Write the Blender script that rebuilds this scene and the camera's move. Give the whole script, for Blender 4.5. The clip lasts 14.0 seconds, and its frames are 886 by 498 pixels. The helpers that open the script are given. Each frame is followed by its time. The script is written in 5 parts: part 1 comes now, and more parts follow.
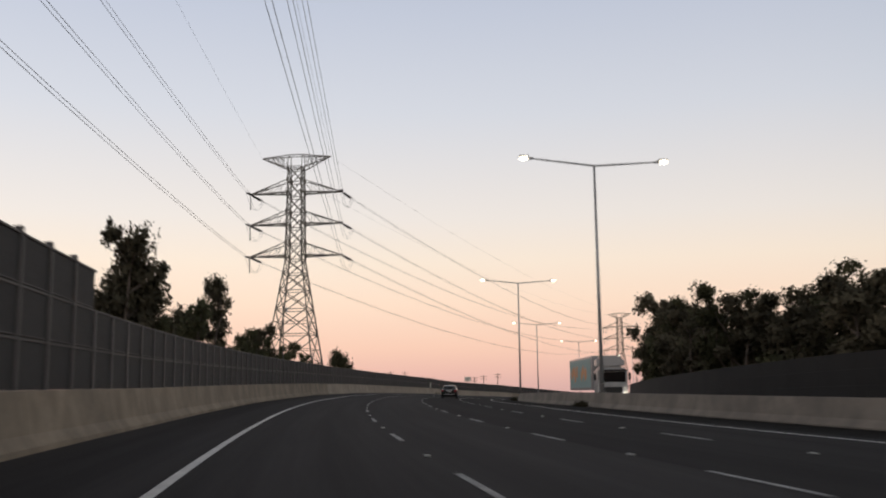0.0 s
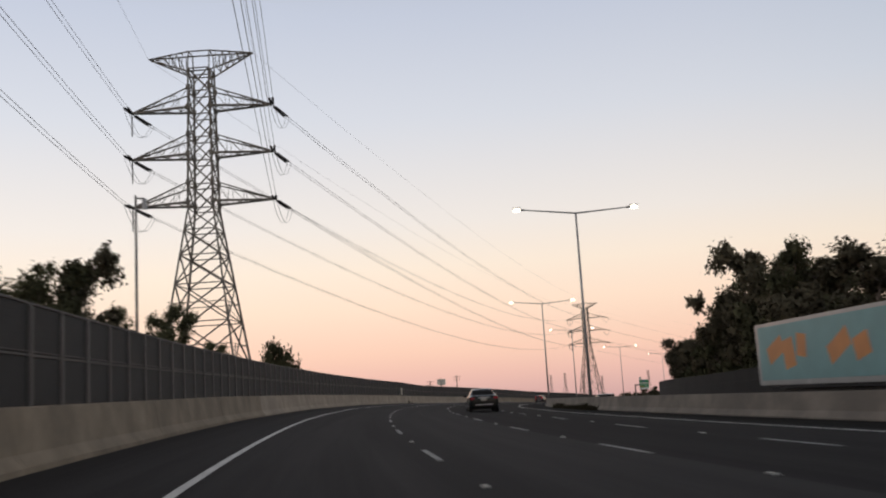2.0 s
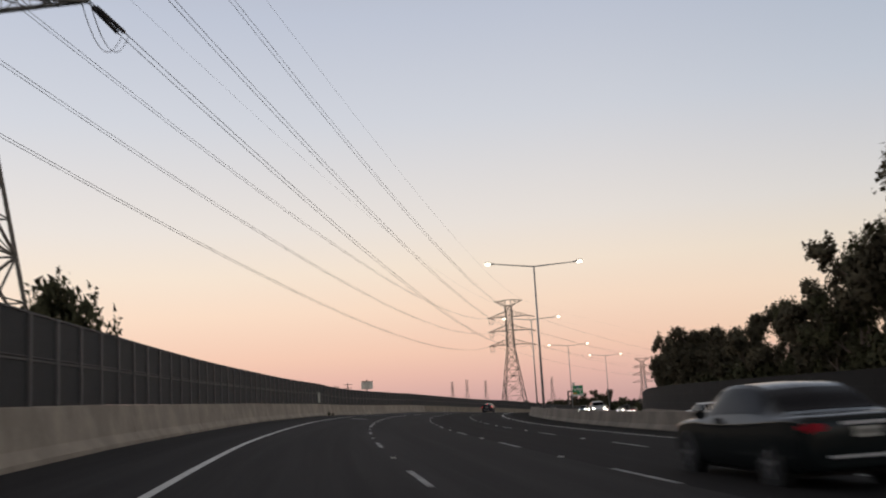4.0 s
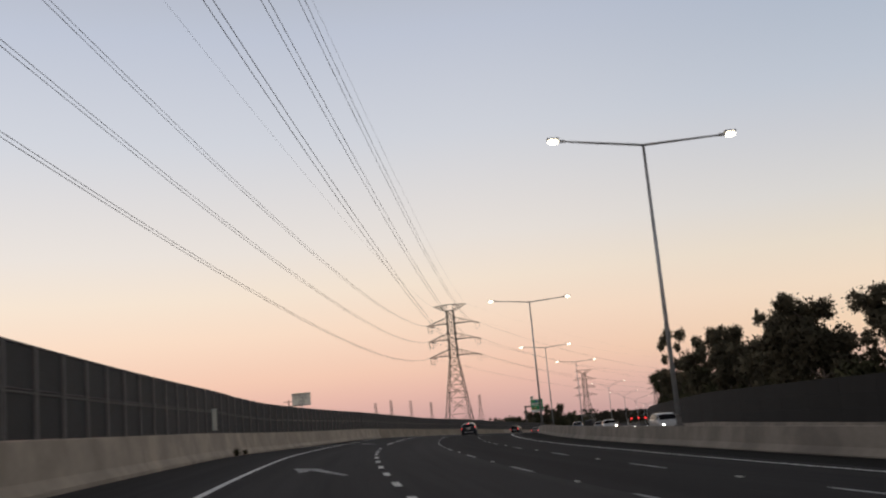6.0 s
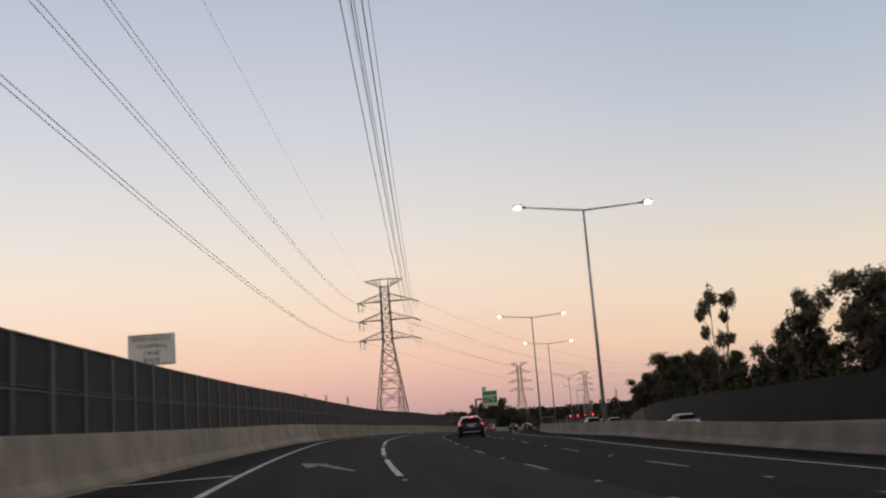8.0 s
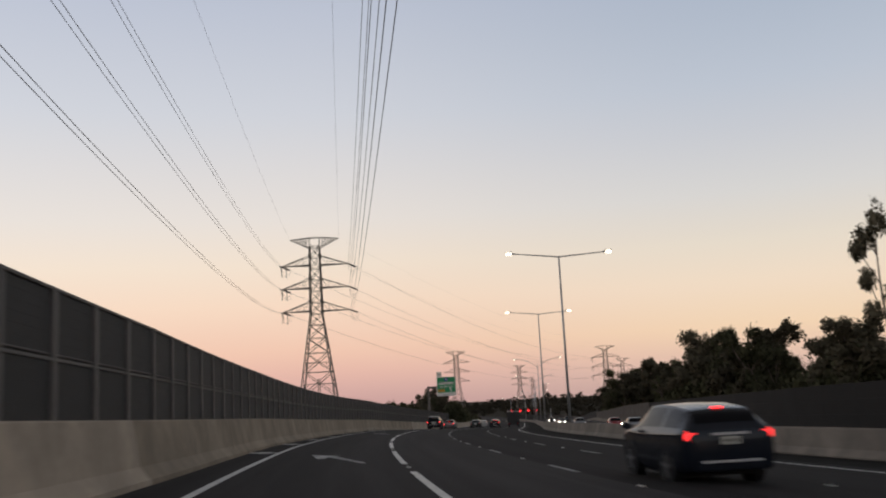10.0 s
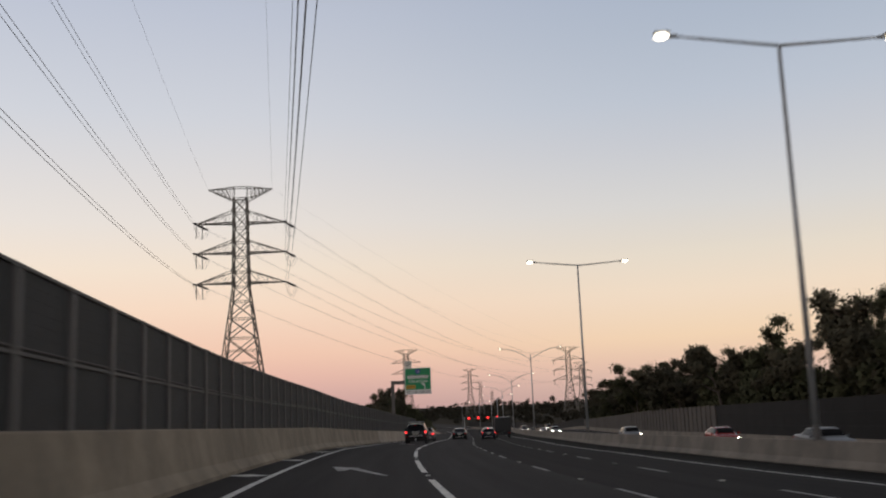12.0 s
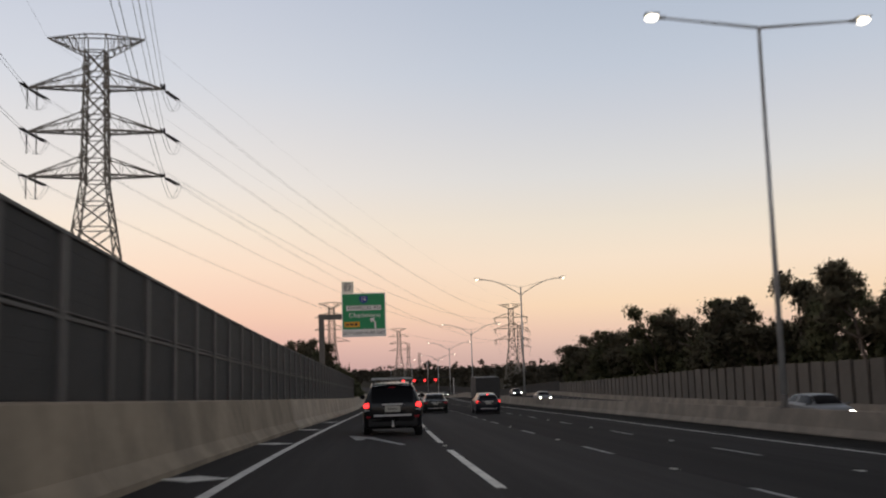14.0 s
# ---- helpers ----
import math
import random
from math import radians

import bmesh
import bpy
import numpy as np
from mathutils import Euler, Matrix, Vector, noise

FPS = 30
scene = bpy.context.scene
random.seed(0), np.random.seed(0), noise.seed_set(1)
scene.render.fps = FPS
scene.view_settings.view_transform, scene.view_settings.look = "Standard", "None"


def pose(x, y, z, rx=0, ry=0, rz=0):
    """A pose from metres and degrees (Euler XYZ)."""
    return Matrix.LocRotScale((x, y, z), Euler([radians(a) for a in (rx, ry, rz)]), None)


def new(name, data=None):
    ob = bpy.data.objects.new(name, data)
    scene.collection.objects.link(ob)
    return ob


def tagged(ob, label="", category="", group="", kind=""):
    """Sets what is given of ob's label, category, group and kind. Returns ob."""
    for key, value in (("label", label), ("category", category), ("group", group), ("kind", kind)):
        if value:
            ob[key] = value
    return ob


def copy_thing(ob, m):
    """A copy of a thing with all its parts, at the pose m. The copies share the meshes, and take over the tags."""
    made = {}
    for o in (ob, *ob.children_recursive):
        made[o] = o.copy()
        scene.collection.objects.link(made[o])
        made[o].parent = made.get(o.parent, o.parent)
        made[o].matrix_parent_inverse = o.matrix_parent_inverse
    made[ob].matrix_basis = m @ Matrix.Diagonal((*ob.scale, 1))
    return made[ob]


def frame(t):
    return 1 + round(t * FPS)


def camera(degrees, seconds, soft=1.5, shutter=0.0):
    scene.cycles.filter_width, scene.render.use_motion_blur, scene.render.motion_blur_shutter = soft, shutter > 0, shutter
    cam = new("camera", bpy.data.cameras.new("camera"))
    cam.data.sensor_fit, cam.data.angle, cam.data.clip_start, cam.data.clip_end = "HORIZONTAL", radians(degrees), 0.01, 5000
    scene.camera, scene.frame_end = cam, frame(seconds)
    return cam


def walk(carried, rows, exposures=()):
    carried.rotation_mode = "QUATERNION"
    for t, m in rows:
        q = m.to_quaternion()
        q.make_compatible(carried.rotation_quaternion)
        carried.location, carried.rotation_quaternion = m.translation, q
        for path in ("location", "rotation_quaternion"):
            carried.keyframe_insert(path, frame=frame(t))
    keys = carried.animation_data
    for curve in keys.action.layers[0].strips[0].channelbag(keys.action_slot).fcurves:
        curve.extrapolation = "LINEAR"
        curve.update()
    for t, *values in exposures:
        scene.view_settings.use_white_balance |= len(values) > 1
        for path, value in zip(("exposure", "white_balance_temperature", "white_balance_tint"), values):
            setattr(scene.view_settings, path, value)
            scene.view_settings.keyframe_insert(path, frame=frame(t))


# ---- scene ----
cam = camera(50.071, 14.0, soft=2.0, shutter=0.4)
PATH = [
    (0, -0.360, 0.000, 1.176, 98.534, 0.701, -8.795),
    (0.5, -0.263, 12.514, 1.264, 98.039, 0.514, -9.441),
    (1, 0.005, 24.916, 1.352, 97.958, 0.925, -10.000),
    (1.5, 0.521, 37.199, 1.458, 98.421, 2.651, -11.643),
    (2, 1.322, 49.354, 1.582, 98.744, 3.399, -12.674),
    (2.5, 2.430, 61.391, 1.704, 99.958, 3.910, -13.924),
    (3, 3.827, 73.322, 1.790, 99.346, 3.211, -15.129),
    (3.5, 5.504, 85.139, 1.873, 99.209, 2.732, -17.107),
    (3.7, 6.249, 89.833, 1.906, 98.879, 3.003, -18.250),
    (4.2, 8.295, 101.489, 1.941, 98.827, 3.419, -19.350),
    (4.75, 10.849, 114.217, 1.962, 98.771, 3.877, -20.576),
    (5.3, 13.728, 126.849, 1.959, 98.714, 4.335, -21.819),
    (5.8, 16.628, 138.241, 1.905, 98.664, 4.751, -22.946),
    (6, 17.862, 142.773, 1.883, 99.698, 5.201, -23.954),
    (6.5, 21.075, 154.101, 1.829, 99.954, 5.466, -25.907),
    (7, 24.579, 165.423, 1.733, 99.157, 5.678, -27.055),
    (7.5, 28.376, 176.730, 1.637, 99.710, 5.793, -28.408),
    (8, 32.470, 188.015, 1.498, 99.037, 4.504, -29.187),
    (8.2, 34.196, 192.521, 1.426, 98.475, 3.450, -29.488),
    (8.7, 38.727, 203.777, 1.243, 98.395, 3.360, -30.763),
    (9.2, 43.574, 215.011, 1.061, 98.316, 3.270, -32.050),
    (9.7, 48.739, 226.214, 0.883, 98.236, 3.179, -33.312),
    (10.3, 55.367, 239.594, 0.661, 98.141, 3.071, -34.771),
    (10.5, 57.678, 244.030, 0.530, 97.631, 3.455, -34.923),
    (11, 63.657, 255.074, 0.201, 97.724, 3.965, -35.616),
    (11.5, 69.925, 266.041, -0.132, 98.795, 2.802, -37.165),
    (12, 76.478, 276.927, -0.531, 98.563, 2.395, -37.841),
    (12.5, 83.246, 287.752, -0.931, 96.571, 2.493, -39.654),
    (13, 90.307, 298.447, -1.347, 96.863, 1.709, -40.631),
    (13.5, 97.656, 309.006, -1.778, 97.217, 1.587, -41.496),
    (14, 105.286, 319.424, -2.228, 96.279, 1.773, -42.564),
]
walk(cam, [(r[0], pose(*r[1:])) for r in PATH], [(0.0, 0.07), (1.5, 0.1), (2.1, 0.12), (2.45, 0.0), (3.5, 0.0), (12.5, 0.0), (14.0, 0.09)])

# ---- world: dusk sky after sunset, no direct sun ----
world = bpy.data.worlds.new("dusk_sky")
scene.world = world
world.use_nodes = True
wn, wl = world.node_tree.nodes, world.node_tree.links
wn.clear()
w_out = wn.new("ShaderNodeOutputWorld")
w_bg = wn.new("ShaderNodeBackground")
w_tc = wn.new("ShaderNodeTexCoord")
w_sep = wn.new("ShaderNodeSeparateXYZ")
w_ramp = wn.new("ShaderNodeValToRGB")
w_bg.inputs["Strength"].default_value = 1.0
SKY = [(0.0, (0.30, 0.19, 0.19)), (0.49, (0.55, 0.33, 0.32)), (0.502, (0.69, 0.42, 0.375)), (0.510, (0.79, 0.48, 0.40)),
       (0.522, (0.885, 0.575, 0.44)), (0.546, (0.925, 0.70, 0.545)), (0.567, (0.89, 0.755, 0.625)), (0.59, (0.80, 0.74, 0.69)),
       (0.643, (0.625, 0.645, 0.70)), (0.694, (0.505, 0.545, 0.645)), (0.76, (0.36, 0.38, 0.43)), (0.85, (0.215, 0.205, 0.215)), (1.0, (0.135, 0.122, 0.122))]
els = w_ramp.color_ramp.elements
while len(els) < len(SKY):
    els.new(0.5)
for e, (p, c) in zip(els, SKY):
    e.position, e.color = p, (*c, 1)
w_half = wn.new("ShaderNodeMath")
w_half.operation = "MULTIPLY_ADD"
w_half.inputs[1].default_value, w_half.inputs[2].default_value = 0.5, 0.5
wl.new(w_tc.outputs["Generated"], w_sep.inputs[0])
wl.new(w_sep.outputs["Z"], w_half.inputs[0])
wl.new(w_half.outputs[0], w_ramp.inputs[0])
# the sky is a little brighter towards the sunset, west of the road
w_dot = wn.new("ShaderNodeVectorMath")
w_dot.operation = "DOT_PRODUCT"
w_dot.inputs[1].default_value = (-0.94, 0.34, 0.0)
w_gain = wn.new("ShaderNodeMath")
w_gain.operation = "MULTIPLY_ADD"
w_gain.inputs[1].default_value, w_gain.inputs[2].default_value = 0.11, 1.01
wl.new(w_tc.outputs["Generated"], w_dot.inputs[0])
wl.new(w_dot.outputs["Value"], w_gain.inputs[0])
# away from it the band over the horizon is yellower and the sky above it bluer and dimmer
w_east = wn.new("ShaderNodeMapRange")
w_east.interpolation_type = "SMOOTHSTEP"
w_east.inputs[1].default_value, w_east.inputs[2].default_value = -0.10, -0.58
EAST = [(0.0, (0.8, 0.9, 0.9)), (0.506, (1.0, 1.14, 1.06)), (0.523, (1.0, 1.13, 1.02)), (0.5436, (0.95, 1.03, 1.03)), (0.5696, (0.87, 0.92, 0.95)), (0.621, (0.82, 0.865, 0.92)), (0.675, (0.79, 0.845, 0.885)), (1.0, (0.9, 0.9, 0.9))]
w_ramp_east = wn.new("ShaderNodeValToRGB")
els = w_ramp_east.color_ramp.elements
while len(els) < len(EAST):
    els.new(0.5)
for e, (p, c) in zip(els, EAST):
    e.position, e.color = p, (*c, 1)
wl.new(w_half.outputs[0], w_ramp_east.inputs[0])
w_side = wn.new("ShaderNodeMix")
w_side.data_type = "RGBA"
w_tint = wn.new("ShaderNodeVectorMath")
w_tint.operation = "MULTIPLY"
wl.new(w_dot.outputs["Value"], w_east.inputs[0])
wl.new(w_east.outputs[0], w_side.inputs[0])
wl.new(w_gain.outputs[0], w_side.inputs[6])
wl.new(w_ramp_east.outputs[0], w_side.inputs[7])
wl.new(w_ramp.outputs[0], w_tint.inputs[0])
wl.new(w_side.outputs[2], w_tint.inputs[1])
wl.new(w_tint.outputs[0], w_bg.inputs["Color"])
wl.new(w_bg.outputs[0], w_out.inputs["Surface"])

# ---- the road's line: curvature, crossfall and height along its length ----
KAPPA = [0.5651, 1.929, 2.066, 1.969, 2.037, 2.002, 2.009, 2.029, 1.848, 1.783, 1.958, 1.805, 0.7582, -0.2803, -0.4363, 0.02438, 0.2, 0.1, 0.1, 0.1, 0.1]
CROSS = [0.01266, 0.01694, 0.02773, 0.04698, 0.06022, 0.07058, 0.06904, 0.06165, 0.05909, 0.06282, 0.05677, 0.05547, 0.04451, 0.03385, 0.02731, 0.02062, 0.01396, 0.007968, 0.002768, -0.001859, -0.006237]
LEVEL = [-0.007489, 0.212, 0.5271, 0.7469, 0.806, 0.6737, 0.4186, -0.05138, -0.5015, -1.309, -2.288, -3.335, -4.69, -6.029, -7.361, -8.571, -9.644, -10.6, -12.3, -14.2, -15.9]
KNOT_S = [31.0 * i for i in range(len(KAPPA))]
S = np.arange(-200.0, 1600.1, 2.0)
kap = np.interp(S, KNOT_S + [720, 900, 1600], KAPPA + [-1.2, -0.6, 0.0]) / 1000
i0 = int(np.searchsorted(S, 0.0))
TH = np.concatenate([[0], np.cumsum((kap[1:] + kap[:-1]) / 2 * 2.0)])
TH -= TH[i0]
RX = np.concatenate([[0], np.cumsum(np.sin((TH[1:] + TH[:-1]) / 2) * 2.0)])
RY = np.concatenate([[0], np.cumsum(np.cos((TH[1:] + TH[:-1]) / 2) * 2.0)])
RX, RY = RX - RX[i0], RY - RY[i0]
RB = np.interp(S, KNOT_S + [700, 1600], CROSS + [0.0, 0.0])
RE = np.interp(S, KNOT_S + [900, 1250, 1600], LEVEL + [-23.0, -26.0, -30.0])


def road_at(s, d, h=0.0):
    """A place s metres along the road, d metres right of the driven line, h above the surface."""
    x, y, th, b, e = (float(np.interp(s, S, a)) for a in (RX, RY, TH, RB, RE))
    return Vector((x + math.cos(th) * d, y - math.sin(th) * d, e - b * d + h))


def heading(s):
    return float(np.interp(s, S, TH))


def road_pose(s, d, h=0.0, turn=0.0):
    """A pose whose y axis runs along the road, turned to the left by that many degrees."""
    return Matrix.Translation(road_at(s, d, h)) @ Matrix.Rotation(-heading(s) + radians(turn), 4, "Z")


# ---- materials ----
def surface(name, base, rough=0.7, metal=0.0, vary=0.25, scale=0.6, grain=25.0, bump=0.15, each=0.0, uv=False, stretch=(1, 1, 1), spec=0.5, stain=0.0, stain_scale=0.8, stain_stretch=(1, 1, 1)):
    m = bpy.data.materials.new(name)
    m.use_nodes = True
    n, l = m.node_tree.nodes, m.node_tree.links
    b = n["Principled BSDF"]
    b.inputs["Metallic"].default_value = metal
    b.inputs["Specular IOR Level"].default_value = spec
    tc = n.new("ShaderNodeTexCoord")
    mp = n.new("ShaderNodeMapping")
    mp.inputs["Scale"].default_value = stretch
    l.new(tc.outputs["UV" if uv else "Object"], mp.inputs[0])
    big, fine = n.new("ShaderNodeTexNoise"), n.new("ShaderNodeTexNoise")
    big.inputs["Scale"].default_value, fine.inputs["Scale"].default_value = scale, grain
    big.inputs["Detail"].default_value, fine.inputs["Detail"].default_value = 6, 3
    for t in (big, fine):
        l.new(mp.outputs[0], t.inputs["Vector"])
    mixn = n.new("ShaderNodeMix")
    mixn.data_type = "FLOAT"
    mixn.inputs[0].default_value = 0.35
    l.new(big.outputs["Fac"], mixn.inputs[2])
    l.new(fine.outputs["Fac"], mixn.inputs[3])
    rng = n.new("ShaderNodeMapRange")
    rng.inputs[1].default_value, rng.inputs[2].default_value = 0.3, 0.7
    rng.inputs[3].default_value, rng.inputs[4].default_value = 1 - vary, 1 + vary
    l.new(mixn.outputs[0], rng.inputs[0])
    fac = rng.outputs[0]
    if each:
        info = n.new("ShaderNodeObjectInfo")
        er = n.new("ShaderNodeMapRange")
        er.inputs[3].default_value, er.inputs[4].default_value = 1 - each, 1 + each
        l.new(info.outputs["Random"], er.inputs[0])
        mul = n.new("ShaderNodeMath")
        mul.operation = "MULTIPLY"
        l.new(fac, mul.inputs[0])
        l.new(er.outputs[0], mul.inputs[1])
        fac = mul.outputs[0]
    if stain:
        sm = n.new("ShaderNodeMapping")
        sm.inputs["Scale"].default_value = stain_stretch
        l.new(tc.outputs["UV" if uv else "Object"], sm.inputs[0])
        sn = n.new("ShaderNodeTexNoise")
        sn.inputs["Scale"].default_value, sn.inputs["Detail"].default_value, sn.inputs["Roughness"].default_value = stain_scale, 8, 0.65
        l.new(sm.outputs[0], sn.inputs["Vector"])
        sr = n.new("ShaderNodeMapRange")
        sr.inputs[1].default_value, sr.inputs[2].default_value = 0.42, 0.62
        sr.inputs[3].default_value, sr.inputs[4].default_value = 1 - stain, 1 + 0.4 * stain
        l.new(sn.outputs["Fac"], sr.inputs[0])
        sx = n.new("ShaderNodeMath")
        sx.operation = "MULTIPLY"
        l.new(fac, sx.inputs[0])
        l.new(sr.outputs[0], sx.inputs[1])
        fac = sx.outputs[0]
    col = n.new("ShaderNodeVectorMath")
    col.operation = "SCALE"
    col.inputs[0].default_value = base
    l.new(fac, col.inputs["Scale"])
    l.new(col.outputs[0], b.inputs["Base Color"])
    rr = n.new("ShaderNodeMapRange")
    rr.inputs[3].default_value, rr.inputs[4].default_value = max(rough - 0.08, 0.02), min(rough + 0.08, 1)
    l.new(big.outputs["Fac"], rr.inputs[0])
    l.new(rr.outputs[0], b.inputs["Roughness"])
    if bump:
        bp = n.new("ShaderNodeBump")
        bp.inputs["Strength"].default_value, bp.inputs["Distance"].default_value = bump, 0.02
        l.new(fine.outputs["Fac"], bp.inputs["Height"])
        l.new(bp.outputs[0], b.inputs["Normal"])
    return m


def glow(name, colour, strength):
    m = bpy.data.materials.new(name)
    m.use_nodes = True
    b = m.node_tree.nodes["Principled BSDF"]
    b.inputs["Base Color"].default_value = (*colour, 1)
    b.inputs["Emission Color"].default_value = (*colour, 1)
    b.inputs["Emission Strength"].default_value = strength
    return m


ASPHALT = surface("asphalt", (0.0335, 0.0308, 0.031), 0.9, vary=0.2, scale=0.9, grain=30, bump=0.35, uv=True, stretch=(0.25, 1, 1), spec=0.12, stain=0.3, stain_scale=0.9, stain_stretch=(0.02, 0.9, 1))
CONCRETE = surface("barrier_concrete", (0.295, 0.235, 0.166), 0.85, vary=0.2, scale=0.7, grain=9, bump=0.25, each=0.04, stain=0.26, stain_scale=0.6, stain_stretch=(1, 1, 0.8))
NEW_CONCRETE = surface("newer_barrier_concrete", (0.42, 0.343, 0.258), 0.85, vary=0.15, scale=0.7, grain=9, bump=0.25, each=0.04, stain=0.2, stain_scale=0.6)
MEDIAN_CONCRETE = surface("median_concrete", (0.228, 0.194, 0.158), 0.85, vary=0.16, scale=0.5, grain=6, bump=0.2, each=0.05, stain=0.2, stain_scale=0.5)
PANEL_DARK = surface("dark_wall_panel", (0.0185, 0.0178, 0.0175), 0.75, vary=0.3, scale=0.9, grain=40, bump=0.3, each=0.16, stain=0.25, stain_scale=1.2)
PANEL_BLACK = surface("black_wall_sheet", (0.0072, 0.0066, 0.0064), 0.9, vary=0.3, scale=0.4, grain=20, bump=0.3, each=0.15, stain=0.2, stain_scale=0.5)
POST_GREY = surface("wall_post_steel", (0.105, 0.1, 0.096), 0.6, metal=0.1, vary=0.2, each=0.15)
RAIL_GREY = surface("wall_rail_steel", (0.085, 0.081, 0.078), 0.65, metal=0.1, vary=0.25, each=0.2)
GALV = surface("galvanised_steel", (0.42, 0.43, 0.43), 0.5, metal=0.5, vary=0.2, scale=2)
MAST_STEEL = surface("mast_steel", (0.13, 0.12, 0.11), 0.6, metal=0.2, vary=0.2, scale=1.5)
LATTICE = surface("weathered_lattice_steel", (0.205, 0.19, 0.165), 0.65, metal=0.3, vary=0.3, scale=1.5)
CABLE = surface("cable_aluminium", (0.10, 0.10, 0.10), 0.6, metal=0.5, vary=0.1, bump=0)
INSULATOR = surface("brown_insulator", (0.05, 0.045, 0.045), 0.35, vary=0.2)
PAINT_WORN = surface("worn_road_paint", (0.33, 0.33, 0.32), 0.7, vary=0.45, scale=1.6, grain=12, bump=0.2, stain=0.4, stain_scale=1.5)
PAINT_WHITE = surface("road_paint", (0.66, 0.65, 0.61), 0.6, vary=0.3, scale=2.5, grain=14, bump=0.2)
BARK = surface("bark", (0.13, 0.105, 0.085), 0.9, vary=0.35, scale=1.2, grain=14, bump=0.5)
LEAF = surface("gum_leaf", (0.108, 0.098, 0.066), 0.85, vary=0.35, scale=0.5, grain=4, bump=0, each=0.25, spec=0.1)
LEAF_B = surface("wattle_leaf", (0.088, 0.09, 0.05), 0.85, vary=0.35, scale=0.5, grain=4, bump=0, each=0.25, spec=0.1)
LEAF_FAR = surface("distant_foliage", (0.062, 0.057, 0.043), 0.9, vary=0.35, scale=0.05, grain=2, bump=0, each=0.3, spec=0.05)
SOIL = surface("dry_grass_ground", (0.042, 0.037, 0.027), 0.95, vary=0.4, scale=0.15, grain=3, bump=0.5, spec=0.02)
LAMP_GLOW = glow("lamp_glow", (1.0, 0.88, 0.68), 3.6)
RUBBER = surface("tyre_rubber", (0.018, 0.018, 0.018), 0.8, vary=0.2)


# ---- mesh helpers ----
def mesh_object(name, verts, faces, material, parent=None, label="", smooth=False):
    me = bpy.data.meshes.new(name)
    me.from_pydata([tuple(v) for v in verts], [], faces)
    me.materials.append(material)
    if smooth:
        me.shade_smooth()
    me.update()
    ob = new(name, me)
    if parent:
        ob.parent = parent
    if label:
        ob["label"] = label
    return ob


def part(name, bm, material, parent=None, label="", smooth=False):
    me = bpy.data.meshes.new(name)
    bmesh.ops.recalc_face_normals(bm, faces=bm.faces)
    bm.to_mesh(me)
    bm.free()
    me.materials.append(material)
    if smooth:
        me.shade_smooth()
    ob = new(name, me)
    if parent:
        ob.parent = parent
    if label:
        ob["label"] = label
    return ob


def box(bm, size, at=(0, 0, 0), bevel=0.0, turn=None):
    m = Matrix.Translation(at) @ (turn if turn else Matrix()) @ Matrix.Diagonal((*size, 1))
    got = bmesh.ops.create_cube(bm, size=1, matrix=m)
    if bevel:
        edges = {e for v in got["verts"] for e in v.link_edges}
        bmesh.ops.bevel(bm, geom=list(edges), offset=bevel, segments=2, affect="EDGES")
    return bm


def tube(bm, a, b, r0, r1=None, sides=10):
    a, b = Vector(a), Vector(b)
    r1 = r0 if r1 is None else r1
    d = b - a
    m = Matrix.Translation((a + b) / 2) @ d.to_track_quat("Z", "Y").to_matrix().to_4x4()
    bmesh.ops.create_cone(bm, cap_ends=True, segments=sides, radius1=r0, radius2=r1, depth=d.length, matrix=m)
    return bm


class Bars:
    """Collects thin square bars into one mesh."""

    def __init__(self):
        self.v, self.f = [], []

    def add(self, a, b, w, w2=None):
        a, b = Vector(a), Vector(b)
        w2 = w if w2 is None else w2
        d = (b - a).normalized()
        u = d.cross(Vector((0.31, 0.17, 0.93))).normalized()
        v = d.cross(u)
        k = len(self.v)
        for p, q in ((a, w), (b, w2)):
            for i, j in ((-1, -1), (1, -1), (1, 1), (-1, 1)):
                self.v.append(p + (u * i + v * j) * q / 2)
        self.f += [(k, k + 1, k + 5, k + 4), (k + 1, k + 2, k + 6, k + 5), (k + 2, k + 3, k + 7, k + 6), (k + 3, k, k + 4, k + 7),
                   (k + 3, k + 2, k + 1, k), (k + 4, k + 5, k + 6, k + 7)]

    def make(self, name, material, parent=None, label=""):
        return mesh_object(name, self.v, self.f, material, parent, label)

    def make_each(self, name, material, parent):
        """Every bar an object of its own."""
        for k in range(0, len(self.v), 8):
            mesh_object(name, self.v[k:k + 8], self.f[:6], material, parent)


def fan(roots, tip, w0, w1):
    """Straight members that run from several feet to one shared tip, one welded shape."""
    v = [tip + Vector((0, j, k)) * w1 / 2 for j, k in ((-1, -1), (1, -1), (1, 1), (-1, 1))]
    f = []
    for p, w in zip(roots, w0):
        k = len(v)
        v += [p + Vector((0, a, b)) * w / 2 for a, b in ((-1, -1), (1, -1), (1, 1), (-1, 1))]
        f += [(k + i, k + (i + 1) % 4, (i + 1) % 4, i) for i in range(4)] + [(k + 3, k + 2, k + 1, k)]
    return v, f


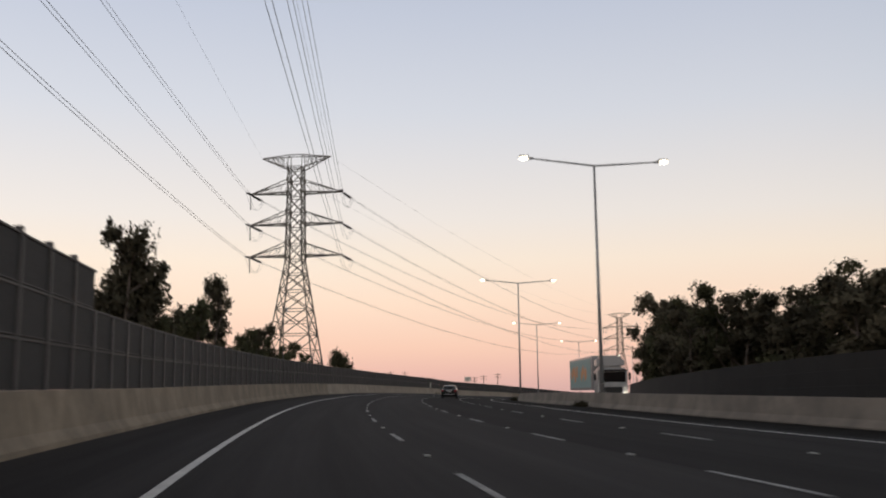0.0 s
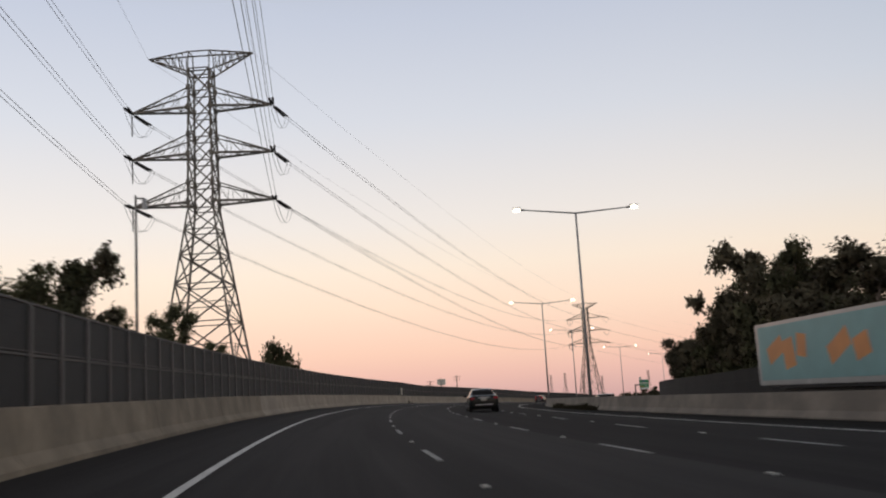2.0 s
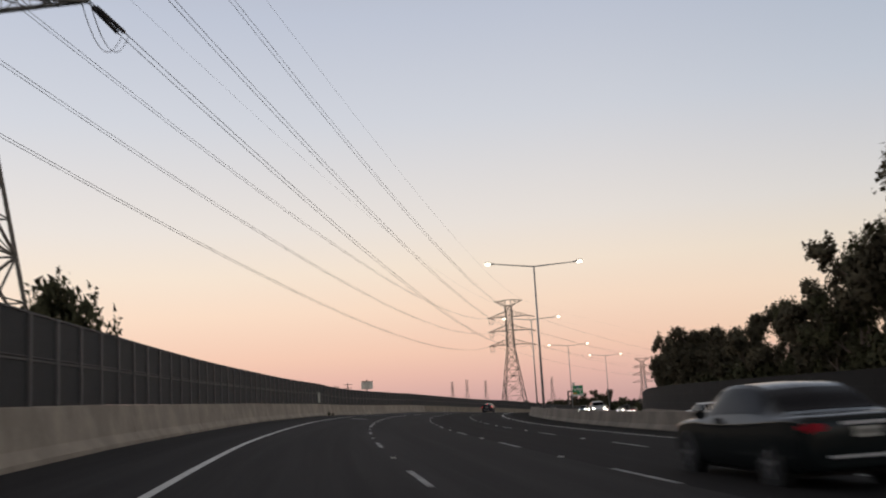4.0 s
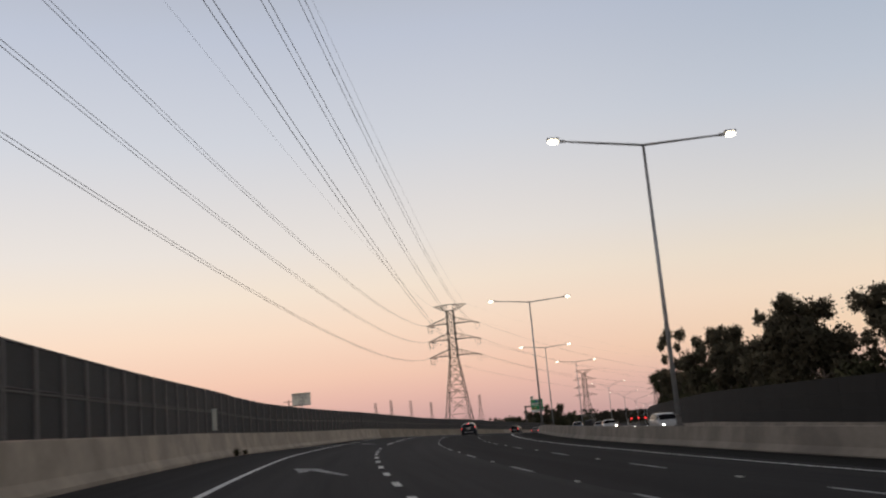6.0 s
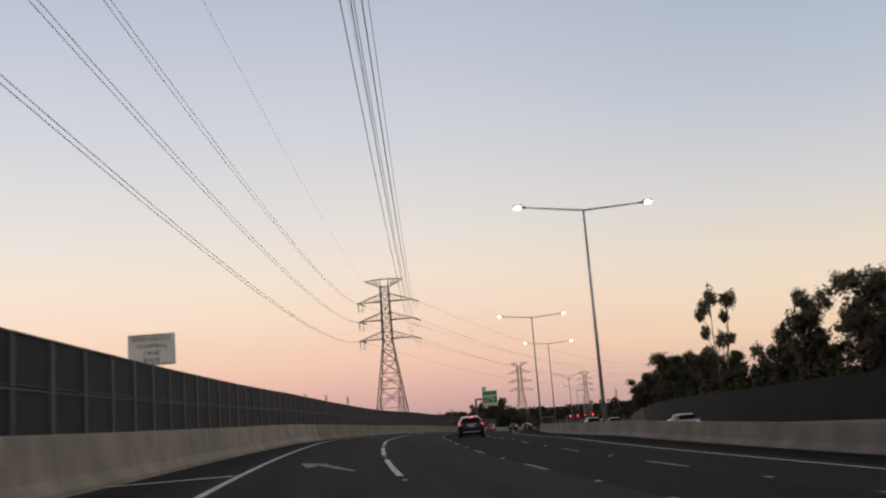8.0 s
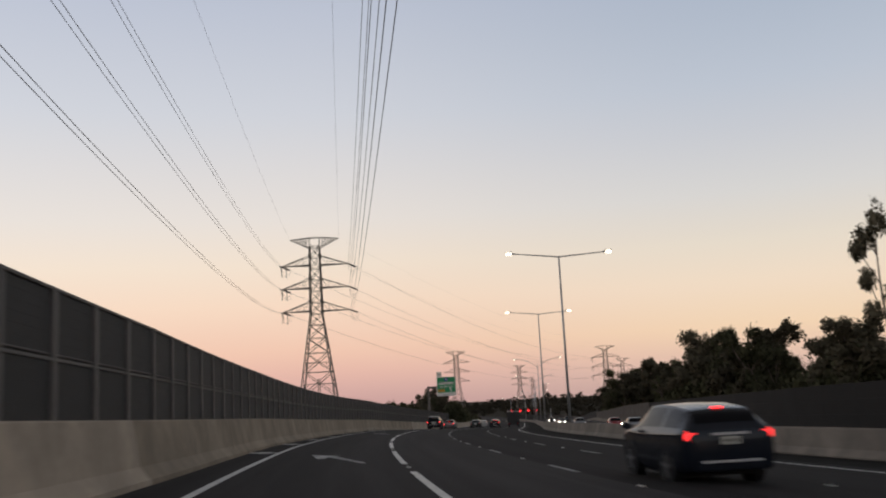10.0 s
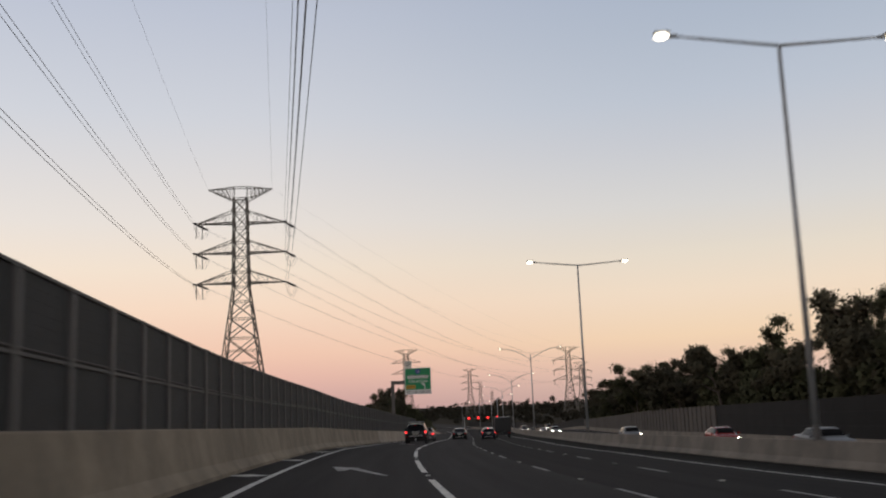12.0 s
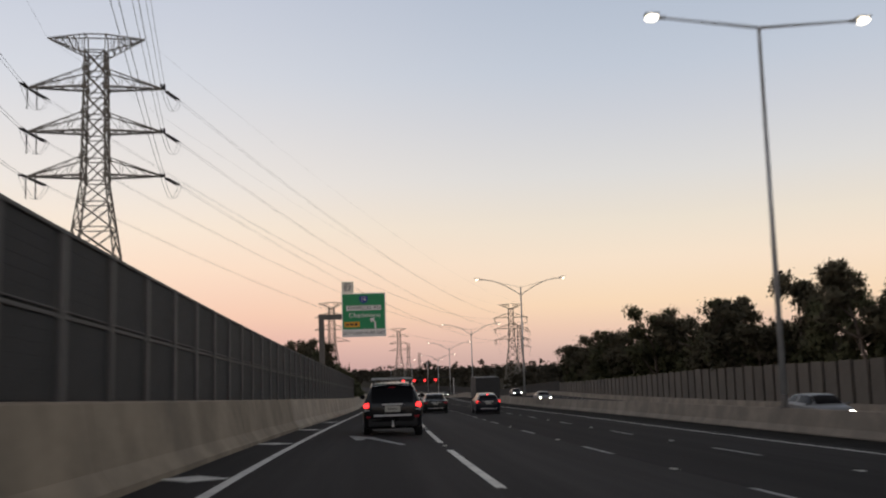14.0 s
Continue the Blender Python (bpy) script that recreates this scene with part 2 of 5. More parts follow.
def ribbon(name, s0, s1, step, profile, material, parent=None, label="", closed=True):
    """Sweeps a cross profile [(d, h)] along the road; UV runs in metres along and across."""
    n = max(1, round((s1 - s0) / step))
    verts, faces, uvs = [], [], []
    k = len(profile)
    for i in range(n + 1):
        s = s0 + (s1 - s0) * i / n
        for d, h in profile:
            verts.append(road_at(s, d, h))
            uvs.append((s, d))
    for i in range(n):
        for j in range(k if closed else k - 1):
            a, b = i * k + j, i * k + (j + 1) % k
            faces.append((a, b, b + k, a + k))
    if closed:
        faces += [tuple(range(k - 1, -1, -1)), tuple(n * k + j for j in range(k))]
    ob = mesh_object(name, verts, faces, material, parent, label)
    me = ob.data
    lay = me.uv_layers.new(name="UVMap")
    idx = np.empty(len(me.loops), dtype=np.int64)
    me.loops.foreach_get("vertex_index", idx)
    lay.data.foreach_set("uv", np.array(uvs, dtype=np.float32)[idx].ravel())
    bm = bmesh.new()
    bm.from_mesh(me)
    bmesh.ops.recalc_face_normals(bm, faces=bm.faces)
    bm.to_mesh(me)
    bm.free()
    return ob


def holder(name, m, label, category, group="", kind=""):
    ob = new(name)
    ob.matrix_basis = m
    return tagged(ob, label, category, group, kind)


# ---- ground: one sheet to the horizon ----
LEFT_S, LEFT_D = [-200, 195, 215, 260, 1600], [-5.05, -5.05, -4.2, -2.95, -2.9]


def left_edge(s):
    return float(np.interp(s, LEFT_S, LEFT_D))


def ground_level(xs, ys):
    pts = np.stack([xs.ravel(), ys.ravel()], 1)
    out = np.empty(len(pts))
    sub = slice(None, None, 3)
    for k in range(0, len(pts), 4000):
        q = pts[k:k + 4000]
        j = ((q[:, :1] - RX[sub][None]) ** 2 + (q[:, 1:] - RY[sub][None]) ** 2).argmin(1)
        th = TH[sub][j]
        dx, dy = q[:, 0] - RX[sub][j], q[:, 1] - RY[sub][j]
        s = S[sub][j] + np.sin(th) * dx + np.cos(th) * dy
        d = np.cos(th) * dx - np.sin(th) * dy
        s, dc = np.clip(s, S[0], S[-1]), np.clip(d, -8, 38)
        out[k:k + 4000] = np.interp(s, S, RE) - np.interp(s, S, RB) * dc - 0.45 - 0.012 * np.maximum(0, np.hypot(q[:, 0] - 150, q[:, 1] - 350) - 650)
    return out.reshape(xs.shape)


gx = np.concatenate([-np.geomspace(4500, 130, 22), np.arange(-120, 420, 6.0), np.geomspace(430, 4800, 26)])
gy = np.concatenate([-np.geomspace(4500, 230, 18), np.arange(-220, 700, 6.0), np.geomspace(710, 4900, 30)])
GX, GY = np.meshgrid(gx, gy, indexing="ij")
GZ = ground_level(GX, GY)
nx, ny = GX.shape
ground = mesh_object("ground", np.stack([GX, GY, GZ], -1).reshape(-1, 3).tolist(),
                     [(i * ny + j, (i + 1) * ny + j, (i + 1) * ny + j + 1, i * ny + j + 1) for i in range(nx - 1) for j in range(ny - 1)], SOIL)
tagged(ground, "dry grass and soil ground beside the freeway", "ground", kind="structure")


def ground_z(x, y):
    return float(ground_level(np.array([x]), np.array([y]))[0])


# ---- carriageways ----
EDGE_L, LANE_1, LANE_2, LANE_3, EDGE_R = -1.94, 1.78, 5.38, 8.80, 12.23
MED, RWALL = 15.8, 33.0
road = ribbon("road", -150, 1500, 4, [(-6.6, -0.02), (-2.05, 0), (1.78, 0), (5.4, 0), (8.8, 0), (12.2, 0), (15.8, 0), (15.8, -0.3), (-6.6, -0.3)], ASPHALT)
tagged(road, "dark grey asphalt freeway with white lane markings", "road", kind="structure")
# a darker asphalt colour for the two right lanes and right shoulder
ASPHALT_RIGHT = surface("older_asphalt", (0.0222, 0.0205, 0.0205), 0.92, vary=0.22, scale=0.9, grain=30, bump=0.35, uv=True, stretch=(0.25, 1, 1), spec=0.08, stain=0.3, stain_scale=0.9, stain_stretch=(0.02, 0.9, 1))
road.data.materials.append(ASPHALT_RIGHT)
for p in road.data.polygons:
    p.material_index = 1 if p.index % 9 in (3, 4, 5) else 0
road_opposite = ribbon("road_opposite", -150, 1500, 4, [(15.82, 0), (24, 0), (33, 0), (33, -0.3), (15.82, -0.3)], ASPHALT)
tagged(road_opposite, "dark grey asphalt carriageway for oncoming traffic", "road", kind="structure")


def paint(name, s0, s1, d, w, parent=road):
    return ribbon(name, s0, s1, 3.0, [(d - w / 2, 0.006), (d + w / 2, 0.006)], PAINT_WHITE, parent, closed=False)


paint("edge_line", -100, 900, EDGE_L, 0.15)
paint("edge_line", -100, 900, EDGE_R, 0.13)
paint("edge_line", -100, 900, 19.2, 0.13, road_opposite)
paint("edge_line", -100, 900, 30.6, 0.13, road_opposite)


DEBRIS = surface("gutter_debris", (0.011, 0.010, 0.009), 0.95, vary=0.5, scale=1.5, grain=18, bump=0.6, spec=0.05, stain=0.4, stain_scale=0.7)
shoulder_dirt = ribbon("shoulder_dirt", -60, 800, 4, [(13.1, 0.003), (14.2, 0.012), (15.42, 0.03), (15.42, -0.02), (13.1, -0.02)], DEBRIS)
tagged(shoulder_dirt, "dark gritty dirt along the foot of the median barrier", "dirt", kind="structure")


def dash_start(n):
    return float(np.interp(n, [-12, 0, 6, 15, 22, 30, 70], [-112.2, 21.0, 87.6, 191.4, 273.6, 364.2, 824.0]))


def dash_mesh(name, w, length):
    bm = bmesh.new()
    box(bm, (w, length, 0.008), (0, length / 2, 0.004))
    return part(name, bm, PAINT_WHITE if name == "short_dash" else PAINT_WORN, road)


def lay_copies(first, poses):
    """The first object at the first pose and objects of its own on the same mesh at the rest."""
    first.matrix_local = poses[0]
    for m in poses[1:]:
        ob = new(first.name.split(".")[0], first.data)
        ob.parent = first.parent
        ob.matrix_local = m


def lane_pose(s, d, length=0.0):
    a, b = road_at(s, d, 0.004), road_at(s + max(length, 0.5), d, 0.004)
    side = road_at(s, d + 1, 0.004) - a
    y = (b - a).normalized()
    z = side.cross(y).normalized()
    m = Matrix((tuple(y.cross(z)), tuple(y), tuple(z))).transposed().to_4x4()
    m.translation = a
    return m


dash_spots = [lane_pose(dash_start(n), d, 3.1) for d in (LANE_2, LANE_3) for n in range(-3, 56)]
dash_spots += [lane_pose(dash_start(n), LANE_1, 3.1) for n in range(-3, 11)]
lay_copies(dash_mesh("lane_dash", 0.11, 3.1), dash_spots)
lay_copies(dash_mesh("short_dash", 0.16, 1.4), [lane_pose(146.3 + 4.42 * i, LANE_1, 1.4) for i in range(13)])
for k in range(-8, 22):
    paint("long_dash", 317.06 + 12.9 * k, 317.06 + 12.9 * k + 9.4, LANE_1, 0.16)
far_spots = [lane_pose(dash_start(n) + 3, d, 3.1) for d in (22.8, 26.6) for n in range(-3, 40)]
lay_copies(dash_mesh("oncoming_dash", 0.12, 3.1), far_spots)

# raised pavement markers between the dashes
bm = bmesh.new()
box(bm, (0.11, 0.1, 0.025), (0, 0, 0.01), 0.008)
marker = part("pavement_marker", bm, surface("marker_white", (0.6, 0.6, 0.56), 0.35, vary=0.1), road)
spots = [lane_pose(dash_start(n) - 4.6, d) for d in (LANE_1,) for n in range(-2, 12)] + [lane_pose(dash_start(n) - 4.6, d) for d in (LANE_2, LANE_3) for n in range(-2, 40)]
spots += [lane_pose(317.06 + 12.9 * k - 1.7, LANE_1) for k in range(-8, 22)]
lay_copies(marker, spots)

# left-exit arrows and shoulder bars painted on the asphalt
ARROW = [(0.82, 0.0), (-0.06, 4.0), (0.04, 4.3), (-0.82, 5.0), (-0.52, 2.1), (-0.32, 2.6), (-0.27, 3.5), (0.69, -0.1)]


def arrow_at(s):
    m = lane_pose(s, 0.0, 3)
    verts = [m @ Vector((x, y, z)) for z in (0.0, 0.006) for x, y in ARROW]
    n = len(ARROW)
    faces = [tuple(range(n, 2 * n)), tuple(range(n - 1, -1, -1))] + [(i, (i + 1) % n, n + (i + 1) % n, n + i) for i in range(n)]
    mesh_object("lane_arrow", verts, faces, PAINT_WORN, road)


for s in (169.2, 216.6, 266.0, 315.2, 367.4):
    arrow_at(s)
bm = bmesh.new()
box(bm, (0.82, 0.62, 0.008), (0, 0, 0.004), turn=Matrix.Rotation(radians(55), 4, "Z"))
bar = part("shoulder_bar", bm, PAINT_WHITE, road)
lay_copies(bar, [lane_pose(272.5 + 10.52 * i, -2.50) for i in range(12)])
bm = bmesh.new()
box(bm, (0.15, 4.3, 0.008), (0, 0, 0.004), turn=Matrix.Rotation(radians(-35), 4, "Z"))
lay_copies(part("shoulder_line", bm, PAINT_WHITE, road), [lane_pose(213.7, -3.3)])


# ---- concrete barriers, cast in lengths with open joints ----
def barrier(name, label, s0, s1, length, edge, profile, material, newer=None):
    top = holder(name, Matrix(), label, "barrier", kind="structure")
    s = s0
    while s < s1:
        n = 4
        verts, faces = [], []
        k = len(profile)
        for i in range(n + 1):
            q = s + 0.012 + (length - 0.024) * i / n
            e = edge(q)
            verts += [road_at(q, e + d, h) for d, h in profile]
        for i in range(n):
            for j in range(k):
                a, b = i * k + j, i * k + (j + 1) % k
                faces.append((a, a + k, b + k, b))
        faces += [tuple(range(k)), tuple(n * k + j for j in range(k - 1, -1, -1))]
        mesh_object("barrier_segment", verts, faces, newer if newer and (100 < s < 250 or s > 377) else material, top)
        s += length
    return top


F_SHAPE = [(0.06, -0.1), (0.06, 0.09), (0.02, 0.11), (-0.12, 0.30), (-0.245, 1.06), (-0.27, 1.085), (-0.62, 1.085), (-0.62, -0.1)]
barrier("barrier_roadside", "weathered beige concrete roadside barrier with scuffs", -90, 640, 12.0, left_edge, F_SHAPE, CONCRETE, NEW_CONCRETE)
M_SHAPE = [(-0.42, -0.1), (-0.42, 0.08), (-0.24, 0.30), (-0.13, 0.90), (-0.11, 0.92), (0.11, 0.92), (0.13, 0.90), (0.24, 0.30), (0.42, 0.08), (0.42, -0.1)]
barrier("barrier_median", "grey concrete median barrier between the carriageways", -60, 800, 12.0, lambda s: MED, M_SHAPE, MEDIAN_CONCRETE)
barrier("barrier_far", "low grey concrete barrier below the far noise wall", -60, 700, 20.0, lambda s: RWALL, [(-0.35, -0.1), (-0.2, 0.7), (0.1, 0.7), (0.1, -0.3)], MEDIAN_CONCRETE)


# ---- noise wall on the left: dark panels between steel posts, a rail at half height ----
noise_wall = holder("noise_wall", Matrix(), "dark acoustic panel noise wall with grey steel posts", "noise wall", kind="structure")
bm = bmesh.new()
box(bm, (0.07, 1.80, 0.90), (0, 1.0, 0.45), 0.012)
for i in range(6):
    box(bm, (0.004, 1.70, 0.12), (0.035, 1.0, 0.10 + i * 0.14))
panel_me = part("panel", bm, PANEL_DARK, noise_wall)
bm = bmesh.new()
box(bm, (0.16, 0.17, 1.93), (0, 0, 0.965), 0.01)
post_me = part("post", bm, POST_GREY, noise_wall)
bm = bmesh.new()
box(bm, (0.12, 2.0, 0.05), (0, 1.0, 0.028), 0.008)
box(bm, (0.10, 1.82, 0.022), (0, 1.0, 0.098), 0.004)
rail_me = part("rail", bm, RAIL_GREY, noise_wall)
bm = bmesh.new()
box(bm, (0.13, 2.0, 0.05), (0, 1.0, 0.028), 0.008)
cap_me = part("cap_rail", bm, RAIL_GREY, noise_wall)
bm = bmesh.new()
box(bm, (0.16, 0.13, 3.0), (0, 0, 1.5), 0.01)
tall_me = part("tall_post", bm, POST_GREY, noise_wall)


def wall_pose(s, h):
    h -= float(np.interp(s, [190, 202, 225, 268, 312, 335], [0, 0.17, 0.13, 0.12, 0.1, 0]))
    a, b = road_at(s, left_edge(s) - 0.44, h), road_at(s + 2.0, left_edge(s + 2.0) - 0.44, h)
    y = (b - a).normalized()
    x = y.cross(Vector((0, 0, 1))).normalized()
    z = x.cross(y)
    m = Matrix((tuple(x), tuple(y), tuple(z))).transposed().to_4x4()
    m.translation = a
    return m


bays = [0.1 + 1.985 * i for i in range(-12, 222)]
tall = [s for s in bays if s < 22]
lay_copies(panel_me, [wall_pose(s, h) for s in bays for h in (1.09, 2.05)] + [wall_pose(s, 3.0) for s in tall])
lay_copies(post_me, [wall_pose(s, 1.06) for s in bays if s >= 22])
lay_copies(tall_me, [wall_pose(s, 1.06) for s in tall])
lay_copies(rail_me, [wall_pose(s, 1.985) for s in bays] + [wall_pose(s, 2.94) for s in tall])
lay_copies(cap_me, [wall_pose(s, 2.94) for s in bays if s >= 22] + [wall_pose(s, 3.9) for s in tall])

# ---- noise wall on the far side, dark sheets then ribbed concrete ----
far_wall = holder("noise_wall_far", Matrix(), "long dark noise wall behind the oncoming lanes", "noise wall", kind="structure")
s = -60.0
while s < 402:
    ribbon("sheet", s + 0.01, s + 5.99, 6, [(RWALL + 0.02, 0.6), (RWALL + 0.02, 1.6), (RWALL + 0.06, 1.62), (RWALL + 0.06, 2.65), (RWALL + 0.1, 2.67), (RWALL + 0.1, 3.75), (RWALL + 0.24, 3.75), (RWALL + 0.24, -0.4), (RWALL + 0.1, -0.4)], PANEL_BLACK, far_wall)
    s += 6.0
RIBBED = surface("ribbed_wall_concrete", (0.098, 0.086, 0.074), 0.85, vary=0.25, scale=0.6, grain=10, bump=0.3, each=0.12)
grey_wall = holder("noise_wall_grey", Matrix(), "grey concrete panel noise wall with dark gaps", "noise wall", kind="structure")
i = 0
while s < 520:
    up = 3.75 - max(0, s - 440) * 0.018
    w = 1.8
    ribbon("slab", s, s + w, 1.75, [(RWALL - 0.1, 0.6), (RWALL - 0.1, up + 0.06 * (i % 2)), (RWALL + 0.15, up + 0.06 * (i % 2)), (RWALL + 0.15, 0.6)], RIBBED, grey_wall)
    ribbon("dark_gap", s + w, s + 2.3, 0.55, [(RWALL + 0.1, 0.6), (RWALL + 0.1, up - 0.15), (RWALL + 0.2, up - 0.15), (RWALL + 0.2, 0.6)], PANEL_BLACK, grey_wall)
    s += 2.3
    i += 1
while s < 900:
    ribbon("sheet", s + 0.01, s + 11.99, 6, [(RWALL + 0.02, 0.6), (RWALL + 0.02, 2.6), (RWALL + 0.2, 2.6), (RWALL + 0.2, -0.4), (RWALL + 0.1, -0.4)], PANEL_BLACK, far_wall)
    s += 12.0


# ---- lattice towers ----
def tower(name, m, label, zs=(21.2, 25.8, 30.5), top=36.0, arm=6.85, tip=5.2, detail=True, near=False, posts=1, ahead=(0, 1), behind=(0, -1), category="transmission tower", group="transmission towers"):
    """A double-circuit lattice tower: arms along x, the line along y."""
    t = holder(name, m, label, category, group)
    knee, neck = zs[0] - 0.6, top - 1.5

    def half(z):
        return float(np.interp(z, [0, knee, neck], [4.1, 1.2, 1.0]))

    cs = [(-1, -1), (1, -1), (1, 1), (-1, 1)]
    for sx, sy in cs:
        b = Bars()
        hs = [0, knee, neck]
        for a, c in zip(hs, hs[1:]):
            b.add((sx * half(a), sy * half(a), a), (sx * half(c), sy * half(c), c), 0.19, 0.15)
        b.make("leg", LATTICE, t)
    levels = [knee * f for f in (0, 0.252, 0.466, 0.641, 0.777, 0.898)] + [knee + (neck - knee) * i / 6 for i in range(7)]
    b, plates = Bars(), Bars()
    for a, c in zip(levels, levels[1:]):
        ha, hc = half(a), half(c)
        for i in range(4):
            p, q = cs[i], cs[(i + 1) % 4]
            b.add((p[0] * ha, p[1] * ha, a), (q[0] * hc, q[1] * hc, c), 0.1 if c > 20 else 0.115)
            b.add((q[0] * ha, q[1] * ha, a), (p[0] * hc, p[1] * hc, c), 0.1 if c > 20 else 0.115)
            b.add((p[0] * hc, p[1] * hc, c), (q[0] * hc, q[1] * hc, c), 0.09)
            if c - a > 3 and detail:
                zm, hm = (a + c) / 2, half((a + c) / 2)
                mid = ((p[0] + q[0]) / 2 * hm, (p[1] + q[1]) / 2 * hm, zm)
                b.add((p[0] * hm, p[1] * hm, zm), mid, 0.07)
                b.add((q[0] * hm, q[1] * hm, zm), mid, 0.07)
                b.add((p[0] * ha, p[1] * ha, a), ((p[0] * .75 + q[0] * .25) * hm, (p[1] * .75 + q[1] * .25) * hm, zm), 0.06)
    for z in zs:
        for c in (z, z + 1.95):
            for sx, sy in cs:
                h = half(c)
                plates.add((sx * h, sy * h, c - 0.25), (sx * h, sy * h, c + 0.25), 0.34)
    if near:
        b.make_each("brace", LATTICE, t)
        plates.make_each("gusset", LATTICE, t)
    else:
        tagged(b.make("bracing", LATTICE, t), kind="stuff")
    for z in zs:
        for sx in (-1, 1):
            b = Bars()
            h, hi = half(z), half(z + 1.95)
            end = Vector((sx * arm, 0, z))
            low = [Vector((sx * h, sy * h, z)) for sy in (-1, 1)]
            high = [Vector((sx * hi, sy * hi, z + 1.95)) for sy in (-1, 1)]
            crossarm = mesh_object("crossarm", *fan(low + high, end, (0.2, 0.2, 0.1, 0.1), 0.16), LATTICE, t)
            k = 4
            for i in range(k):
                f, g = i / k, (i + 1) / k
                l0, l1 = [p.lerp(end, f) for p in low], [p.lerp(end, g) for p in low]
                h0, h1 = [p.lerp(end, f) for p in high], [p.lerp(end, g) for p in high]
                b.add(l0[0], l1[1], 0.05)
                b.add(l0[1], l1[0], 0.05)
                for j in (0, 1):
                    if i < k - 1:
                        b.add(l1[j], h1[j], 0.04)
                        b.add(h0[j], l1[j], 0.04)
                if i < k - 1:
                    b.add(h1[0], h1[1], 0.04)
            if near:
                b.make_each("brace", LATTICE, crossarm)
            else:
                tagged(b.make("lacing", LATTICE, crossarm), kind="stuff")
            if detail:
                ends = {}
                for sy in (-1, 1):
                    ux, uy = ahead if sy > 0 else behind
                    for dx in (-0.18, 0.18):
                        bm = bmesh.new()
                        a = Vector((sx * arm + dx * 0.4, 0, z - 0.03)) + Vector((ux, uy, 0)) * 0.06
                        e = ends[sy, dx] = string_end(sx, z, dx, (ux, uy), arm)
                        tube(bm, a, e, 0.03, sides=6)
                        for i in range(11):
                            c0 = a.lerp(e, 0.16 + 0.068 * i)
                            tube(bm, c0, c0 + (e - a).normalized() * 0.1, 0.125, 0.085, 8)
                        part("insulator", bm, INSULATOR, t, "dark ribbed insulator string")
                for dx in (-0.18, 0.18):
                    p0, p1 = ends[-1, dx], ends[1, dx]
                    pts = [p0.lerp(p1, f) - Vector((0, 0, 1.9 * (1 - (2 * f - 1) ** 2))) for f in np.linspace(0, 1, 15)]
                    verts = [p + o for p in pts for o in (Vector((0.022, 0, 0)), Vector((0, 0, 0.022)), Vector((-0.022, 0, 0)), Vector((0, 0, -0.022)))]
                    faces = [(4 * i + j, 4 * i + (j + 1) % 4, 4 * i + 4 + (j + 1) % 4, 4 * i + 4 + j) for i in range(len(pts) - 1) for j in range(4)]
                    mesh_object("jumper_loop", verts, faces + [(0, 1, 2, 3), tuple(4 * len(pts) - 4 + j for j in (3, 2, 1, 0))], CABLE, t, "slack cable loop under the arm")
                for k in range(posts if sx < 0 else 0):
                    b = Bars()
                    b.add((sx * (arm - 0.95 * k), 0, z), (sx * (arm - 0.95 * k), 0, z - 2.3), 0.12, 0.1)
                    b.make("jumper_post", INSULATOR, t)
    for sx in (-1, 1):
        b = Bars()
        end = Vector((sx * tip, 0, top))
        for sy in (-1, 1):
            lo, hi = Vector((sx * 1.05, sy * 1.05, top - 1.8)), Vector((sx * 1.0, sy * 0.7, top + 0.3))
            for i in range(5):
                f, g = 0.15 + i * 0.16, 0.15 + (i + 1) * 0.16
                b.add(lo.lerp(end, f), hi.lerp(end, f), 0.06)
                b.add(lo.lerp(end, f), hi.lerp(end, g), 0.06)
            b.add(lo, hi, 0.09)
            b.add(hi, (0, sy * 0.7, top + 0.3), 0.1)
            b.add((sx * 1.0, -0.7, top + 0.3), (sx * 1.0, 0.7, top + 0.3), 0.08)
            b.add((sx * 1.05, sy * 1.05, top - 1.8), (-sx * 1.05, sy * 1.05, top - 1.8), 0.09)
        for i in range(6):
            f = i / 6
            lo, lo2 = Vector((sx * 1.05, -1.05, top - 1.8)).lerp(end, f), Vector((sx * 1.05, 1.05, top - 1.8)).lerp(end, f)
            b.add(lo, lo2, 0.06)
        top_arm = mesh_object("top_arm", *fan([Vector((sx * 1.05, -1.05, top - 1.8)), Vector((sx * 1.05, 1.05, top - 1.8)), Vector((sx, -0.7, top + 0.3)), Vector((sx, 0.7, top + 0.3))], end, (0.13, 0.13, 0.12, 0.12), 0.12), LATTICE, t)
        if near:
            b.make_each("brace", LATTICE, top_arm)
        else:
            tagged(b.make("lacing", LATTICE, top_arm), kind="stuff")
    return t


def string_end(sx, z, dx, way, arm=6.85):
    """The outer end of an insulator string on an arm, pulled along the line."""
    return Vector((sx * arm + dx + way[0] * 3.5, way[1] * 3.5, z - 0.4))


def tower_pose(x, y, z, azimuth, k):
    return Matrix.Translation((x, y, z)) @ Matrix.Rotation(-radians(azimuth), 4, "Z") @ Matrix.Scale(k, 4)


T = [tower_pose(-17.6, -57.8, 0, 5, 1.0), tower_pose(-0.45, 145.26, 0, 14.45, 1.0486), tower_pose(149.58, 426.52, -5.7, 33.9, 1.12), tower_pose(416, 612, -19.2, 52, 1.05), tower_pose(514.9, 699.1, -20, 40, 0.95)]

ARMS = [(21.2, 25.8, 30.5), (20.88, 25.57, 30.23), (22.47, 27.18, 31.86), (21.2, 25.8, 30.5), (21.2, 25.8, 30.5)]
PEAK = [(36.0, 5.2), (35.6, 5.15), (37.24, 4.95), (36.0, 5.2), (36.0, 5.2)]


